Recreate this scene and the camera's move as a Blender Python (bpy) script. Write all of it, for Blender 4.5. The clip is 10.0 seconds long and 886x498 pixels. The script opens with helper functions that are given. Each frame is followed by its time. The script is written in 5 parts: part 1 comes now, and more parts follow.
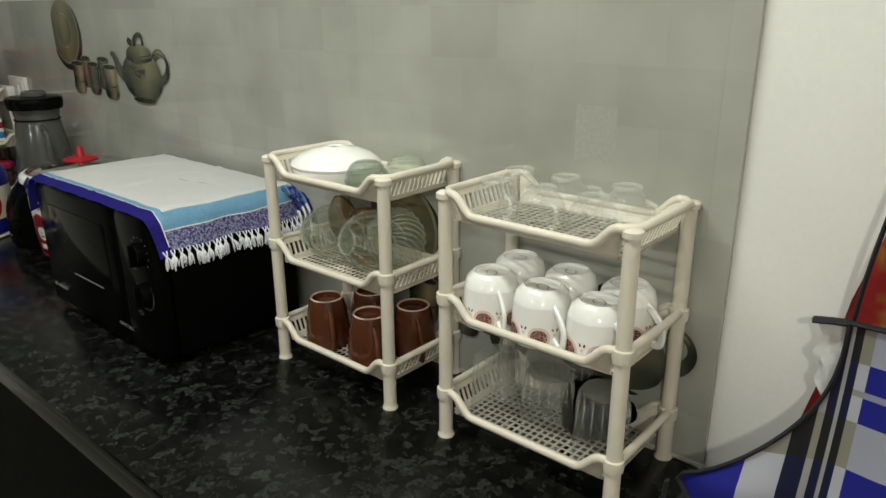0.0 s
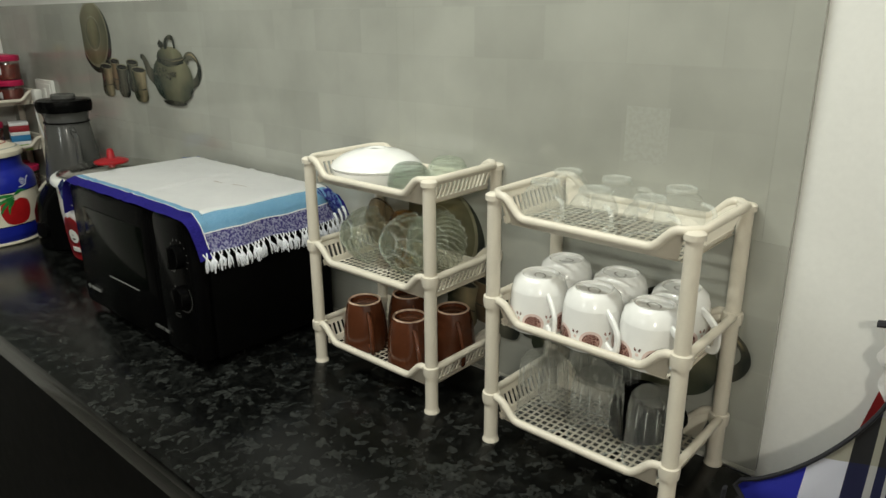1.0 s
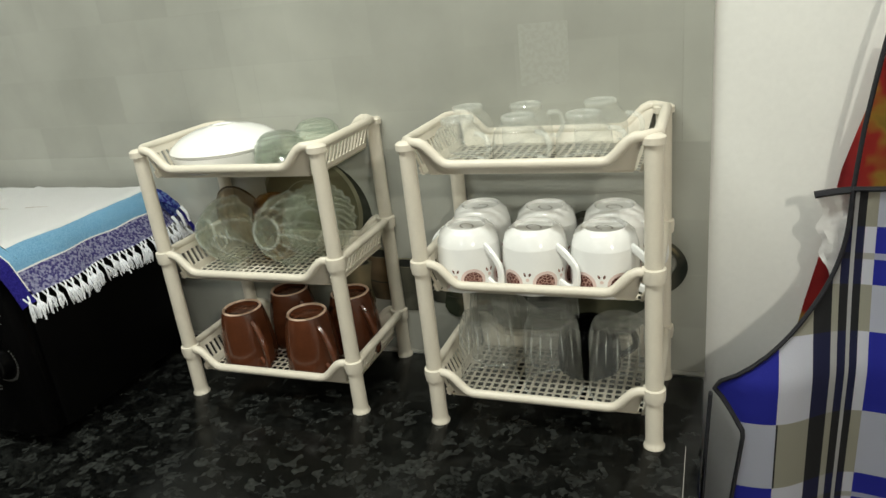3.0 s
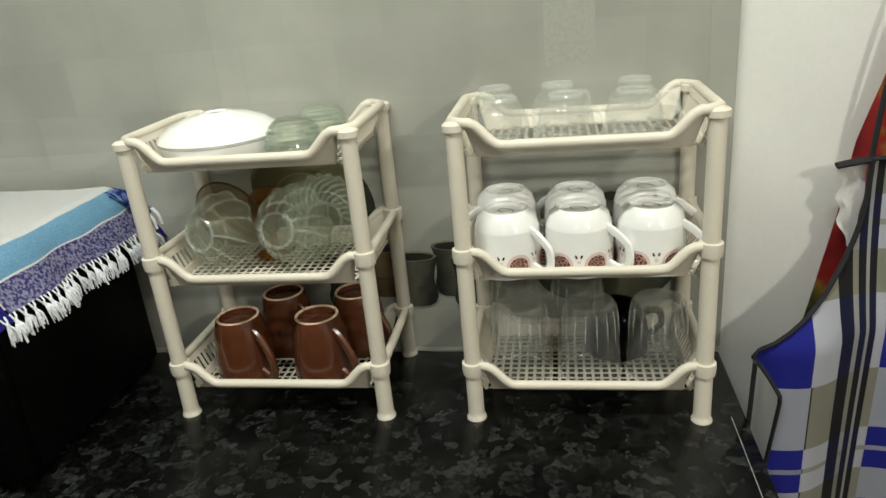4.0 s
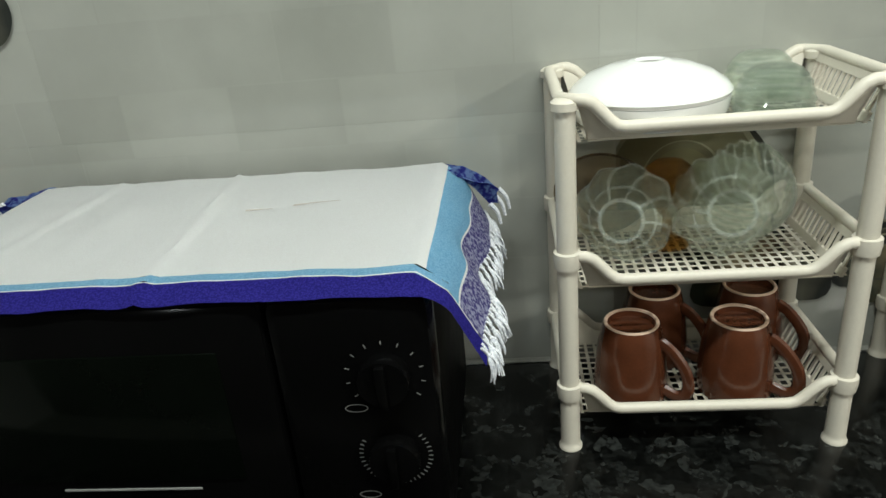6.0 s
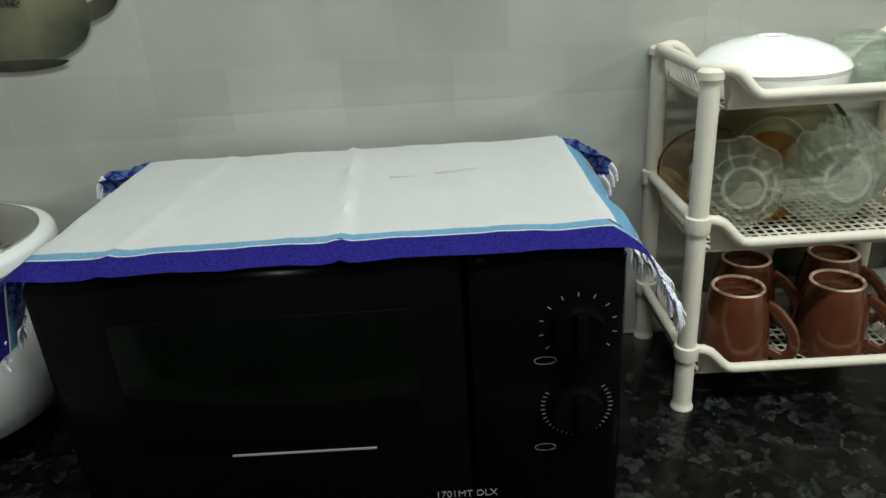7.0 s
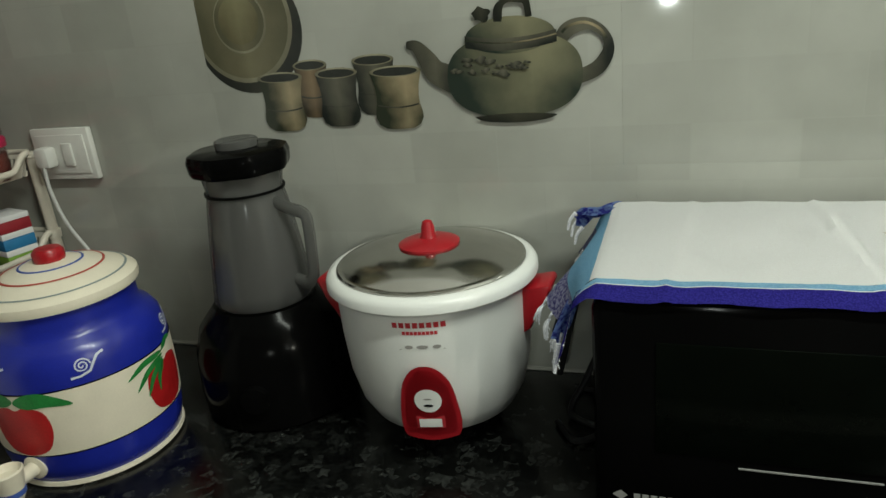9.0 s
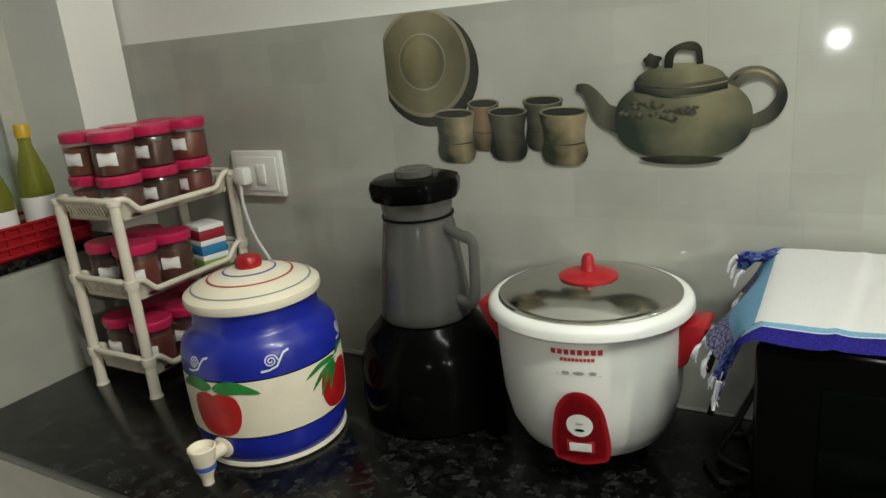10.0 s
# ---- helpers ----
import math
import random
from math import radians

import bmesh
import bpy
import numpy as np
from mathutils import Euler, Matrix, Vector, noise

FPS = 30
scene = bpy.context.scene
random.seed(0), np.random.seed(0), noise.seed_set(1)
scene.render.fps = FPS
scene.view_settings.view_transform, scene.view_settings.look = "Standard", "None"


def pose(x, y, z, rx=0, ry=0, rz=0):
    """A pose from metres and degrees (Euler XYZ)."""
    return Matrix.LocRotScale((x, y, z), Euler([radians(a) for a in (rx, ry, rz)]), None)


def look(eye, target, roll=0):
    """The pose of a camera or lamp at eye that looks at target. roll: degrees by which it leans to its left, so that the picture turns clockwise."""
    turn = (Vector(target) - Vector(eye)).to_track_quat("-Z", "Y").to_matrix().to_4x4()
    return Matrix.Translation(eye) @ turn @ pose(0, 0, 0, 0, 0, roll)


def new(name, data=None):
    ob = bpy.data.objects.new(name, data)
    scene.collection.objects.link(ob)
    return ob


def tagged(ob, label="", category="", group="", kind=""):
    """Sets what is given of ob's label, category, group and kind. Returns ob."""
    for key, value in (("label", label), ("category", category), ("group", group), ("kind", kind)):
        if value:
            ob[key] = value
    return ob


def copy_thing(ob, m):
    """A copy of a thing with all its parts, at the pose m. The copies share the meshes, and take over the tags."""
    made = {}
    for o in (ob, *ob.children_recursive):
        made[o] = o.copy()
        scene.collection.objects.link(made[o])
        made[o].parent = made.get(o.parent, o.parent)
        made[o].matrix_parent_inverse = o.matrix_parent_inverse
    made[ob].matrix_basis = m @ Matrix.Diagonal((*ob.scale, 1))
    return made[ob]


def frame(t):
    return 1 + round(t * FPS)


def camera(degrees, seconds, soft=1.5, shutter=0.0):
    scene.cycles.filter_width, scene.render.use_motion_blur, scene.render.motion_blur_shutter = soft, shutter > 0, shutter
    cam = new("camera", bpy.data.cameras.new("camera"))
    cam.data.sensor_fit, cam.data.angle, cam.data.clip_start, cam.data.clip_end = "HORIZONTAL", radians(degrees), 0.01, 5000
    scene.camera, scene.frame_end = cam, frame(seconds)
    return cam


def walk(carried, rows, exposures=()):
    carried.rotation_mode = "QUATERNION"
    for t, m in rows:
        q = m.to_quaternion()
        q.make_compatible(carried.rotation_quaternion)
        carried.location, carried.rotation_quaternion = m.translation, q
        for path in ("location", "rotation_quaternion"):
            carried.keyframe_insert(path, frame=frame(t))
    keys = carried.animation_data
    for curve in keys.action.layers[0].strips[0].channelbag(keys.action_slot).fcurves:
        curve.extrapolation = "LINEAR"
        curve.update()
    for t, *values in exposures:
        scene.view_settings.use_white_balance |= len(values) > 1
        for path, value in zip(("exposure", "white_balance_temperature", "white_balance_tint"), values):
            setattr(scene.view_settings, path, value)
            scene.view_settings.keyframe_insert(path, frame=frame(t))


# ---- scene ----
cam = camera(64.4, 10.0)
PATH = [
    (0, (1.286, -0.86, 1.453), (0.047, 0.574, 0.814), -0.3),
    (0.5, (1.263, -0.871, 1.45), (0.027, 0.559, 0.797), -0.6),
    (1, (1.239, -0.889, 1.448), (-0.02, 0.533, 0.82), -0.4),
    (1.5, (1.211, -0.892, 1.435), (0.009, 0.566, 0.779), -1.3),
    (2, (1.17, -0.907, 1.406), (0.122, 0.648, 0.711), -2.5),
    (2.5, (1.121, -0.905, 1.383), (0.227, 0.739, 0.677), -4.0),
    (2.7, (1.085, -0.889, 1.389), (0.256, 0.795, 0.698), -5.6),
    (3.8, (0.835, -0.903, 1.392), (0.453, 0.907, 0.631), -4.9),
    (4, (0.803, -0.909, 1.377), (0.467, 0.923, 0.646), -5.4),
    (4.5, (0.69, -0.943, 1.367), (0.448, 0.901, 0.632), -6.6),
    (5, (0.546, -0.921, 1.36), (0.302, 0.909, 0.59), -5.4),
    (5.5, (0.375, -0.817, 1.365), (0.117, 1.006, 0.583), -7.5),
    (5.7, (0.322, -0.781, 1.365), (0.054, 1.033, 0.567), -6.7),
    (6.8, (0.087, -0.812, 1.346), (0.094, 1.024, 0.552), -2.8),
    (7, (0.051, -0.822, 1.348), (0.026, 1.011, 0.549), -3.8),
    (7.5, (-0.051, -0.867, 1.367), (-0.258, 0.968, 0.599), -5.1),
    (8, (-0.123, -0.909, 1.383), (-0.506, 0.918, 0.666), -5.5),
    (8.5, (-0.165, -0.927, 1.404), (-0.687, 0.879, 0.721), -6.2),
    (9, (-0.202, -0.959, 1.416), (-0.848, 0.81, 0.742), -5.9),
    (9.5, (-0.217, -0.993, 1.424), (-1.009, 0.74, 0.817), -6.0),
    (10, (-0.221, -1.033, 1.44), (-1.197, 0.619, 0.875), -5.2),
]
EXPOSURES = [(0, -1.06, 6550, 10), (2.5, -0.84, 6500, 10), (4.5, -0.84, 6550, 10), (5.5, -0.80, 6300, 9), (7.0, -0.86, 6050, 8), (7.5, -0.85, 6100, 7), (8.5, -0.88, 6400, 4), (9.5, -0.66, 6500, 8), (10, -0.52, 6600, 10)]
walk(cam, [(t, look(eye, target, roll)) for t, eye, target, roll in PATH], EXPOSURES)

# ---- light ----
world = bpy.data.worlds.new("room_air")
scene.world = world
world.use_nodes = True
world.node_tree.nodes["Background"].inputs[0].default_value = (0.9, 0.95, 1.0, 1)
world.node_tree.nodes["Background"].inputs[1].default_value = 0.02


def lamp(name, place, watts, colour, radius):
    data = bpy.data.lights.new(name, "POINT")
    data.energy, data.color, data.shadow_soft_size = watts, colour, radius
    ob = new(name, data)
    ob.location = place
    return ob


# the kitchen's bulb, high to the right, throws the racks' shadows to the left
lamp("room_bulb", (1.95, -1.75, 1.98), 68, (1.0, 0.96, 0.83), 0.045)
# a tube light under the ceiling, along the worktop
tube_light = bpy.data.lights.new("ceiling_tube", "AREA")
tube_light.shape, tube_light.size, tube_light.size_y = "RECTANGLE", 1.2, 0.07
tube_light.energy, tube_light.color = 50, (0.96, 1.0, 0.91)
tube_ob = new("ceiling_tube", tube_light)
tube_ob.location = (0.42, -0.80, 2.56)
# fixed lamps added in place of the phone's moving torch; one is mirrored as a bright spot in the glazed tiles
# added where no lamp stands, to put glints on the glassware
lamp("torch_stand_in", (0.62, -1.28, 1.66), 7, (0.95, 1.0, 0.95), 0.014)
torch = bpy.data.lights.new("torch_mirror_stand_in", "SPOT")
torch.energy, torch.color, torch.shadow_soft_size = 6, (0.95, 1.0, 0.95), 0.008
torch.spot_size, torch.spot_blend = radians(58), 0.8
torch_ob = new("torch_mirror_stand_in", torch)
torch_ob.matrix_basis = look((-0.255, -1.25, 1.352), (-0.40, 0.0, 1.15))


# ---- materials ----
def shader(name):
    m = bpy.data.materials.new(name)
    m.use_nodes = True
    t = m.node_tree
    return m, t.nodes, t.links, t.nodes["Principled BSDF"]


def mat(name, colour, rough=0.5, metal=0.0, vary=0.12, scale=30.0, bump=0.0, fine=400.0, coat=0.0, trans=0.0, ior=1.45, spec=0.5):
    """A plain surface with tone variation at two scales, uneven gloss and fine relief."""
    m, n, l, p = shader(name)
    co = n.new("ShaderNodeTexCoord")
    big, small = n.new("ShaderNodeTexNoise"), n.new("ShaderNodeTexNoise")
    big.inputs["Scale"].default_value, small.inputs["Scale"].default_value = scale, fine
    big.inputs["Detail"].default_value = 4
    l.new(co.outputs["Object"], big.inputs["Vector"])
    l.new(co.outputs["Object"], small.inputs["Vector"])
    mix = n.new("ShaderNodeMix")
    mix.data_type = "FLOAT"
    mix.inputs[0].default_value = 0.35
    l.new(big.outputs["Fac"], mix.inputs[2])
    l.new(small.outputs["Fac"], mix.inputs[3])
    ramp = n.new("ShaderNodeValToRGB")
    lo, hi = ramp.color_ramp.elements
    lo.position, hi.position = 0.3, 0.7
    lo.color = (*[c * (1 - vary) for c in colour], 1)
    hi.color = (*[min(1, c * (1 + vary)) for c in colour], 1)
    l.new(mix.outputs[0], ramp.inputs["Fac"])
    l.new(ramp.outputs["Color"], p.inputs["Base Color"])
    r = n.new("ShaderNodeMapRange")
    r.inputs["To Min"].default_value, r.inputs["To Max"].default_value = max(0, rough - 0.06), min(1, rough + 0.08)
    l.new(big.outputs["Fac"], r.inputs["Value"])
    l.new(r.outputs["Result"], p.inputs["Roughness"])
    p.inputs["Metallic"].default_value = metal
    p.inputs["Coat Weight"].default_value = coat
    p.inputs["Transmission Weight"].default_value = trans
    p.inputs["IOR"].default_value = ior
    p.inputs["Specular IOR Level"].default_value = spec
    if bump:
        b = n.new("ShaderNodeBump")
        b.inputs["Strength"].default_value, b.inputs["Distance"].default_value = bump, 0.002
        l.new(mix.outputs[0], b.inputs["Height"])
        l.new(b.outputs["Normal"], p.inputs["Normal"])
    return m


def glass(name, colour, rough=0.02, haze=0.07, milk=(0.75, 0.80, 0.74), wavy=0.2, bend=0.42):
    """Thin-walled glass: clear, glossier towards its edges, with slightly wavy faces; a pale diffuse share imitates
    scattered light.
    """
    m, n, l, p = shader(name)
    clear, gloss, mix = n.new("ShaderNodeBsdfTransparent"), n.new("ShaderNodeBsdfGlossy"), n.new("ShaderNodeMixShader")
    clear.inputs["Color"].default_value = (*colour, 1)
    gloss.inputs["Roughness"].default_value = rough
    co, no, b = n.new("ShaderNodeTexCoord"), n.new("ShaderNodeTexNoise"), n.new("ShaderNodeBump")
    no.inputs["Scale"].default_value = 60
    l.new(co.outputs["Object"], no.inputs["Vector"])
    b.inputs["Strength"].default_value, b.inputs["Distance"].default_value = wavy, 0.004
    l.new(no.outputs["Fac"], b.inputs["Height"])
    l.new(b.outputs["Normal"], gloss.inputs["Normal"])
    lw, pw, ad = n.new("ShaderNodeLayerWeight"), n.new("ShaderNodeMath"), n.new("ShaderNodeMath")
    lw.inputs["Blend"].default_value = 0.5
    l.new(b.outputs["Normal"], lw.inputs["Normal"])
    pw.operation, pw.inputs[1].default_value = "POWER", 3.5
    l.new(lw.outputs["Facing"], pw.inputs[0])
    ad.operation, ad.inputs[1].default_value, ad.inputs[2].default_value = "MULTIPLY_ADD", 0.42, 0.035
    l.new(pw.outputs[0], ad.inputs[0])
    l.new(ad.outputs[0], mix.inputs["Fac"])
    scattered, through_it, half, body = n.new("ShaderNodeBsdfDiffuse"), n.new("ShaderNodeBsdfTranslucent"), n.new("ShaderNodeMixShader"), n.new("ShaderNodeMixShader")
    scattered.inputs["Color"].default_value = through_it.inputs["Color"].default_value = (*milk, 1)
    l.new(scattered.outputs["BSDF"], half.inputs[1])
    l.new(through_it.outputs["BSDF"], half.inputs[2])
    body.inputs["Fac"].default_value = haze
    bent, lens = n.new("ShaderNodeBsdfGlass"), n.new("ShaderNodeMixShader")
    bent.inputs["Color"].default_value = (*colour, 1)
    bent.inputs["IOR"].default_value, bent.inputs["Roughness"].default_value = 1.25, rough
    l.new(b.outputs["Normal"], bent.inputs["Normal"])
    lens.inputs["Fac"].default_value = bend
    l.new(clear.outputs["BSDF"], lens.inputs[1])
    l.new(bent.outputs["BSDF"], lens.inputs[2])
    l.new(lens.outputs["Shader"], body.inputs[1])
    l.new(half.outputs["Shader"], body.inputs[2])
    l.new(body.outputs["Shader"], mix.inputs[1])
    l.new(gloss.outputs["BSDF"], mix.inputs[2])
    l.new(mix.outputs["Shader"], n["Material Output"].inputs["Surface"])
    return m


def edge_glass(name, amount):
    """Thick rims and ribs of glass: part clear, part pale and glossy, the pale colour painting in the light they
    gather.
    """
    m, n, l, p = shader(name)
    clear, mix = n.new("ShaderNodeBsdfTransparent"), n.new("ShaderNodeMixShader")
    p.inputs["Base Color"].default_value = (0.86, 0.90, 0.84, 1)
    p.inputs["Roughness"].default_value = 0.08
    mix.inputs["Fac"].default_value = amount
    l.new(clear.outputs["BSDF"], mix.inputs[1])
    l.new(p.outputs["BSDF"], mix.inputs[2])
    l.new(mix.outputs["Shader"], n["Material Output"].inputs["Surface"])
    return m


def granite_mat():
    m, n, l, p = shader("black_granite")
    co = n.new("ShaderNodeTexCoord")
    warp = n.new("ShaderNodeTexNoise")
    warp.inputs["Scale"].default_value = 55
    l.new(co.outputs["Object"], warp.inputs["Vector"])
    add = n.new("ShaderNodeVectorMath")
    add.operation = "MULTIPLY_ADD"
    add.inputs[1].default_value = (0.03, 0.03, 0.03)
    l.new(warp.outputs["Color"], add.inputs[0])
    l.new(co.outputs["Object"], add.inputs[2])
    v = n.new("ShaderNodeTexVoronoi")
    v.inputs["Scale"].default_value = 72
    l.new(add.outputs["Vector"], v.inputs["Vector"])
    sep = n.new("ShaderNodeSeparateColor")
    l.new(v.outputs["Color"], sep.inputs["Color"])
    ramp = n.new("ShaderNodeValToRGB")
    e = ramp.color_ramp.elements
    e[0].position, e[0].color = 0.42, (0.0035, 0.0038, 0.0035, 1)
    e[1].position, e[1].color = 1.0, (0.027, 0.029, 0.027, 1)
    mid = e.new(0.75)
    mid.color = (0.0115, 0.0125, 0.0115, 1)
    l.new(sep.outputs["Red"], ramp.inputs["Fac"])
    fine = n.new("ShaderNodeTexNoise")
    fine.inputs["Scale"].default_value, fine.inputs["Detail"].default_value = 160, 8
    l.new(co.outputs["Object"], fine.inputs["Vector"])
    r2 = n.new("ShaderNodeValToRGB")
    r2.color_ramp.elements[0].position, r2.color_ramp.elements[0].color = 0.35, (0.35, 0.35, 0.35, 1)
    r2.color_ramp.elements[1].position, r2.color_ramp.elements[1].color = 0.7, (1.5, 1.5, 1.5, 1)
    l.new(fine.outputs["Fac"], r2.inputs["Fac"])
    mul = n.new("ShaderNodeMix")
    mul.data_type, mul.blend_type = "RGBA", "MULTIPLY"
    mul.inputs[0].default_value = 1
    l.new(ramp.outputs["Color"], mul.inputs[6])
    l.new(r2.outputs["Color"], mul.inputs[7])
    l.new(mul.outputs[2], p.inputs["Base Color"])
    rr = n.new("ShaderNodeMapRange")
    p.inputs["Specular IOR Level"].default_value = 0.22
    rr.inputs["To Min"].default_value, rr.inputs["To Max"].default_value = 0.14, 0.30
    l.new(fine.outputs["Fac"], rr.inputs["Value"])
    l.new(rr.outputs["Result"], p.inputs["Roughness"])
    return m


def tile_mat():
    """Cement-look glazed tile: cloudy grey with a faint patchwork of squares."""
    m, n, l, p = shader("cement_look_tile")
    co = n.new("ShaderNodeTexCoord")
    rot = n.new("ShaderNodeMapping")
    rot.inputs["Rotation"].default_value = (radians(90), 0, 0)
    l.new(co.outputs["Object"], rot.inputs["Vector"])
    big = n.new("ShaderNodeTexNoise")
    big.inputs["Scale"].default_value, big.inputs["Detail"].default_value = 5, 6
    l.new(co.outputs["Object"], big.inputs["Vector"])
    brick = n.new("ShaderNodeTexBrick")
    brick.inputs["Color1"].default_value, brick.inputs["Color2"].default_value = (0.33, 0.33, 0.33, 1), (0.67, 0.67, 0.67, 1)
    brick.inputs["Mortar"].default_value = (0.5, 0.5, 0.5, 1)
    brick.inputs["Scale"].default_value = 1
    brick.inputs["Brick Width"].default_value, brick.inputs["Row Height"].default_value = 0.13, 0.077
    brick.inputs["Mortar Size"].default_value = 0.001
    l.new(rot.outputs["Vector"], brick.inputs["Vector"])
    mix = n.new("ShaderNodeMix")
    mix.data_type = "FLOAT"
    mix.inputs[0].default_value = 0.3
    l.new(big.outputs["Fac"], mix.inputs[2])
    l.new(brick.outputs["Color"], mix.inputs[3])
    ramp = n.new("ShaderNodeValToRGB")
    e = ramp.color_ramp.elements
    e[0].position, e[0].color = 0.33, (0.31, 0.315, 0.28, 1)
    e[1].position, e[1].color = 0.68, (0.44, 0.445, 0.40, 1)
    l.new(mix.outputs[0], ramp.inputs["Fac"])
    info, gain, tone = n.new("ShaderNodeObjectInfo"), n.new("ShaderNodeMapRange"), n.new("ShaderNodeVectorMath")
    gain.inputs["To Min"].default_value, gain.inputs["To Max"].default_value = 0.92, 1.06
    l.new(info.outputs["Random"], gain.inputs["Value"])
    tone.operation = "SCALE"
    l.new(ramp.outputs["Color"], tone.inputs[0])
    l.new(gain.outputs["Result"], tone.inputs["Scale"])
    l.new(tone.outputs["Vector"], p.inputs["Base Color"])
    p.inputs["Roughness"].default_value = 0.065
    fine = n.new("ShaderNodeTexNoise")
    fine.inputs["Scale"].default_value = 40
    l.new(co.outputs["Object"], fine.inputs["Vector"])
    b = n.new("ShaderNodeBump")
    b.inputs["Strength"].default_value, b.inputs["Distance"].default_value = 0.03, 0.001
    l.new(fine.outputs["Fac"], b.inputs["Height"])
    l.new(b.outputs["Normal"], p.inputs["Normal"])
    return m


def print_mat(name, dark, light, scale=18.0, mid_x=0.5, end=0.90):
    """Printed stoneware picture: a lit middle, darker flanks and blotchy glaze, under the tile's own gloss."""
    m, n, l, p = shader(name)
    co = n.new("ShaderNodeTexCoord")
    sep = n.new("ShaderNodeSeparateXYZ")
    l.new(co.outputs["Generated"], sep.inputs["Vector"])
    mid = n.new("ShaderNodeMath")
    mid.operation = "SUBTRACT"
    mid.inputs[1].default_value = mid_x
    l.new(sep.outputs["X"], mid.inputs[0])
    ab = n.new("ShaderNodeMath")
    ab.operation = "ABSOLUTE"
    l.new(mid.outputs[0], ab.inputs[0])
    no = n.new("ShaderNodeTexNoise")
    no.inputs["Scale"].default_value, no.inputs["Detail"].default_value = scale, 6
    l.new(co.outputs["Object"], no.inputs["Vector"])
    mad = n.new("ShaderNodeMath")
    mad.operation = "MULTIPLY_ADD"
    mad.inputs[1].default_value = 1.3
    l.new(ab.outputs[0], mad.inputs[0])
    l.new(no.outputs["Fac"], mad.inputs[2])
    zz = n.new("ShaderNodeMath")
    zz.operation = "MULTIPLY_ADD"
    zz.inputs[1].default_value = -0.45
    l.new(sep.outputs["Z"], zz.inputs[0])
    l.new(mad.outputs[0], zz.inputs[2])
    ramp = n.new("ShaderNodeValToRGB")
    e = ramp.color_ramp.elements
    e[0].position, e[0].color = 0.15, (*light, 1)
    e[1].position, e[1].color = end, (*dark, 1)
    l.new(zz.outputs[0], ramp.inputs["Fac"])
    l.new(ramp.outputs["Color"], p.inputs["Base Color"])
    p.inputs["Roughness"].default_value = 0.14
    return m


def weave_mat(name, one, two, size=0.004, rough=0.9):
    m, n, l, p = shader(name)
    co = n.new("ShaderNodeTexCoord")
    no = n.new("ShaderNodeTexNoise")
    no.inputs["Scale"].default_value, no.inputs["Detail"].default_value = 1 / size, 2
    l.new(co.outputs["Object"], no.inputs["Vector"])
    ramp = n.new("ShaderNodeValToRGB")
    ramp.color_ramp.elements[0].position, ramp.color_ramp.elements[0].color = 0.42, (*one, 1)
    ramp.color_ramp.elements[1].position, ramp.color_ramp.elements[1].color = 0.58, (*two, 1)
    l.new(no.outputs["Fac"], ramp.inputs["Fac"])
    l.new(ramp.outputs["Color"], p.inputs["Base Color"])
    p.inputs["Roughness"].default_value = rough
    p.inputs["Specular IOR Level"].default_value = 0.1
    b = n.new("ShaderNodeBump")
    b.inputs["Strength"].default_value, b.inputs["Distance"].default_value = 0.35, 0.001
    l.new(no.outputs["Fac"], b.inputs["Height"])
    l.new(b.outputs["Normal"], p.inputs["Normal"])
    return m


GRANITE = granite_mat()
TILE = tile_mat()
GROUT = mat("grout", (0.30, 0.30, 0.27), 0.8, vary=0.1)
PAINT = mat("white_wall_paint", (0.78, 0.78, 0.75), 0.7, vary=0.04, scale=6, bump=0.08, fine=150)
# tone of the unseen walls, set dark to hold reflections down
DIMWALL = mat("dark_unseen_wall", (0.055, 0.042, 0.032), 0.7, vary=0.3, scale=3)
SKIRT = mat("pale_base_strip", (0.48, 0.48, 0.43), 0.5, vary=0.1)
FLOOR = mat("pale_floor_tile", (0.30, 0.29, 0.26), 0.4, vary=0.08, scale=4)
# near-black stands for the shade under the worktop, not for black paint
CABINET = mat("shade_black_front", (0.004, 0.004, 0.004), 0.6, vary=0.3, spec=0.05)
IVORY = mat("ivory_plastic", (0.70, 0.65, 0.55), 0.38, vary=0.05, scale=20, bump=0.04)
BROWN = mat("brown_glazed_stoneware", (0.086, 0.027, 0.0115), 0.22, vary=0.22, scale=40, coat=0.3)
BISQUE = mat("unglazed_clay_ring", (0.62, 0.45, 0.34), 0.8)
OPAL = mat("white_opal_ware", (0.86, 0.86, 0.84), 0.16, vary=0.02, coat=0.3)
STAMP = mat("grey_maker_stamp", (0.30, 0.29, 0.27), 0.4)
GLASSEDGE = edge_glass("glass_rims_and_ribs", 0.20)
CLEAR = glass("clear_glass", (0.993, 0.996, 0.992), 0.03, haze=0.11, milk=(0.92, 0.95, 0.91), bend=0.0, wavy=0.3)
BOWLGLASS = glass("pressed_bowl_glass", (0.95, 0.972, 0.94), 0.035, haze=0.20, milk=(0.66, 0.76, 0.60), wavy=0.9, bend=0.25)
GREENGLASS = glass("pale_green_glass", (0.955, 0.98, 0.962), 0.035, haze=0.05, milk=(0.72, 0.84, 0.74), bend=0.30, wavy=0.1)
AMBER = glass("amber_glass", (0.80, 0.60, 0.28), haze=0.15, milk=(0.42, 0.18, 0.03))
BROWNGLASS = glass("smoked_brown_glass", (0.62, 0.52, 0.38), haze=0.12, milk=(0.13, 0.085, 0.045))
SMOKE = glass("smoky_clear_plastic", (0.72, 0.72, 0.72), 0.15, haze=0.6, milk=(0.22, 0.22, 0.21), wavy=0.0, bend=0.0)
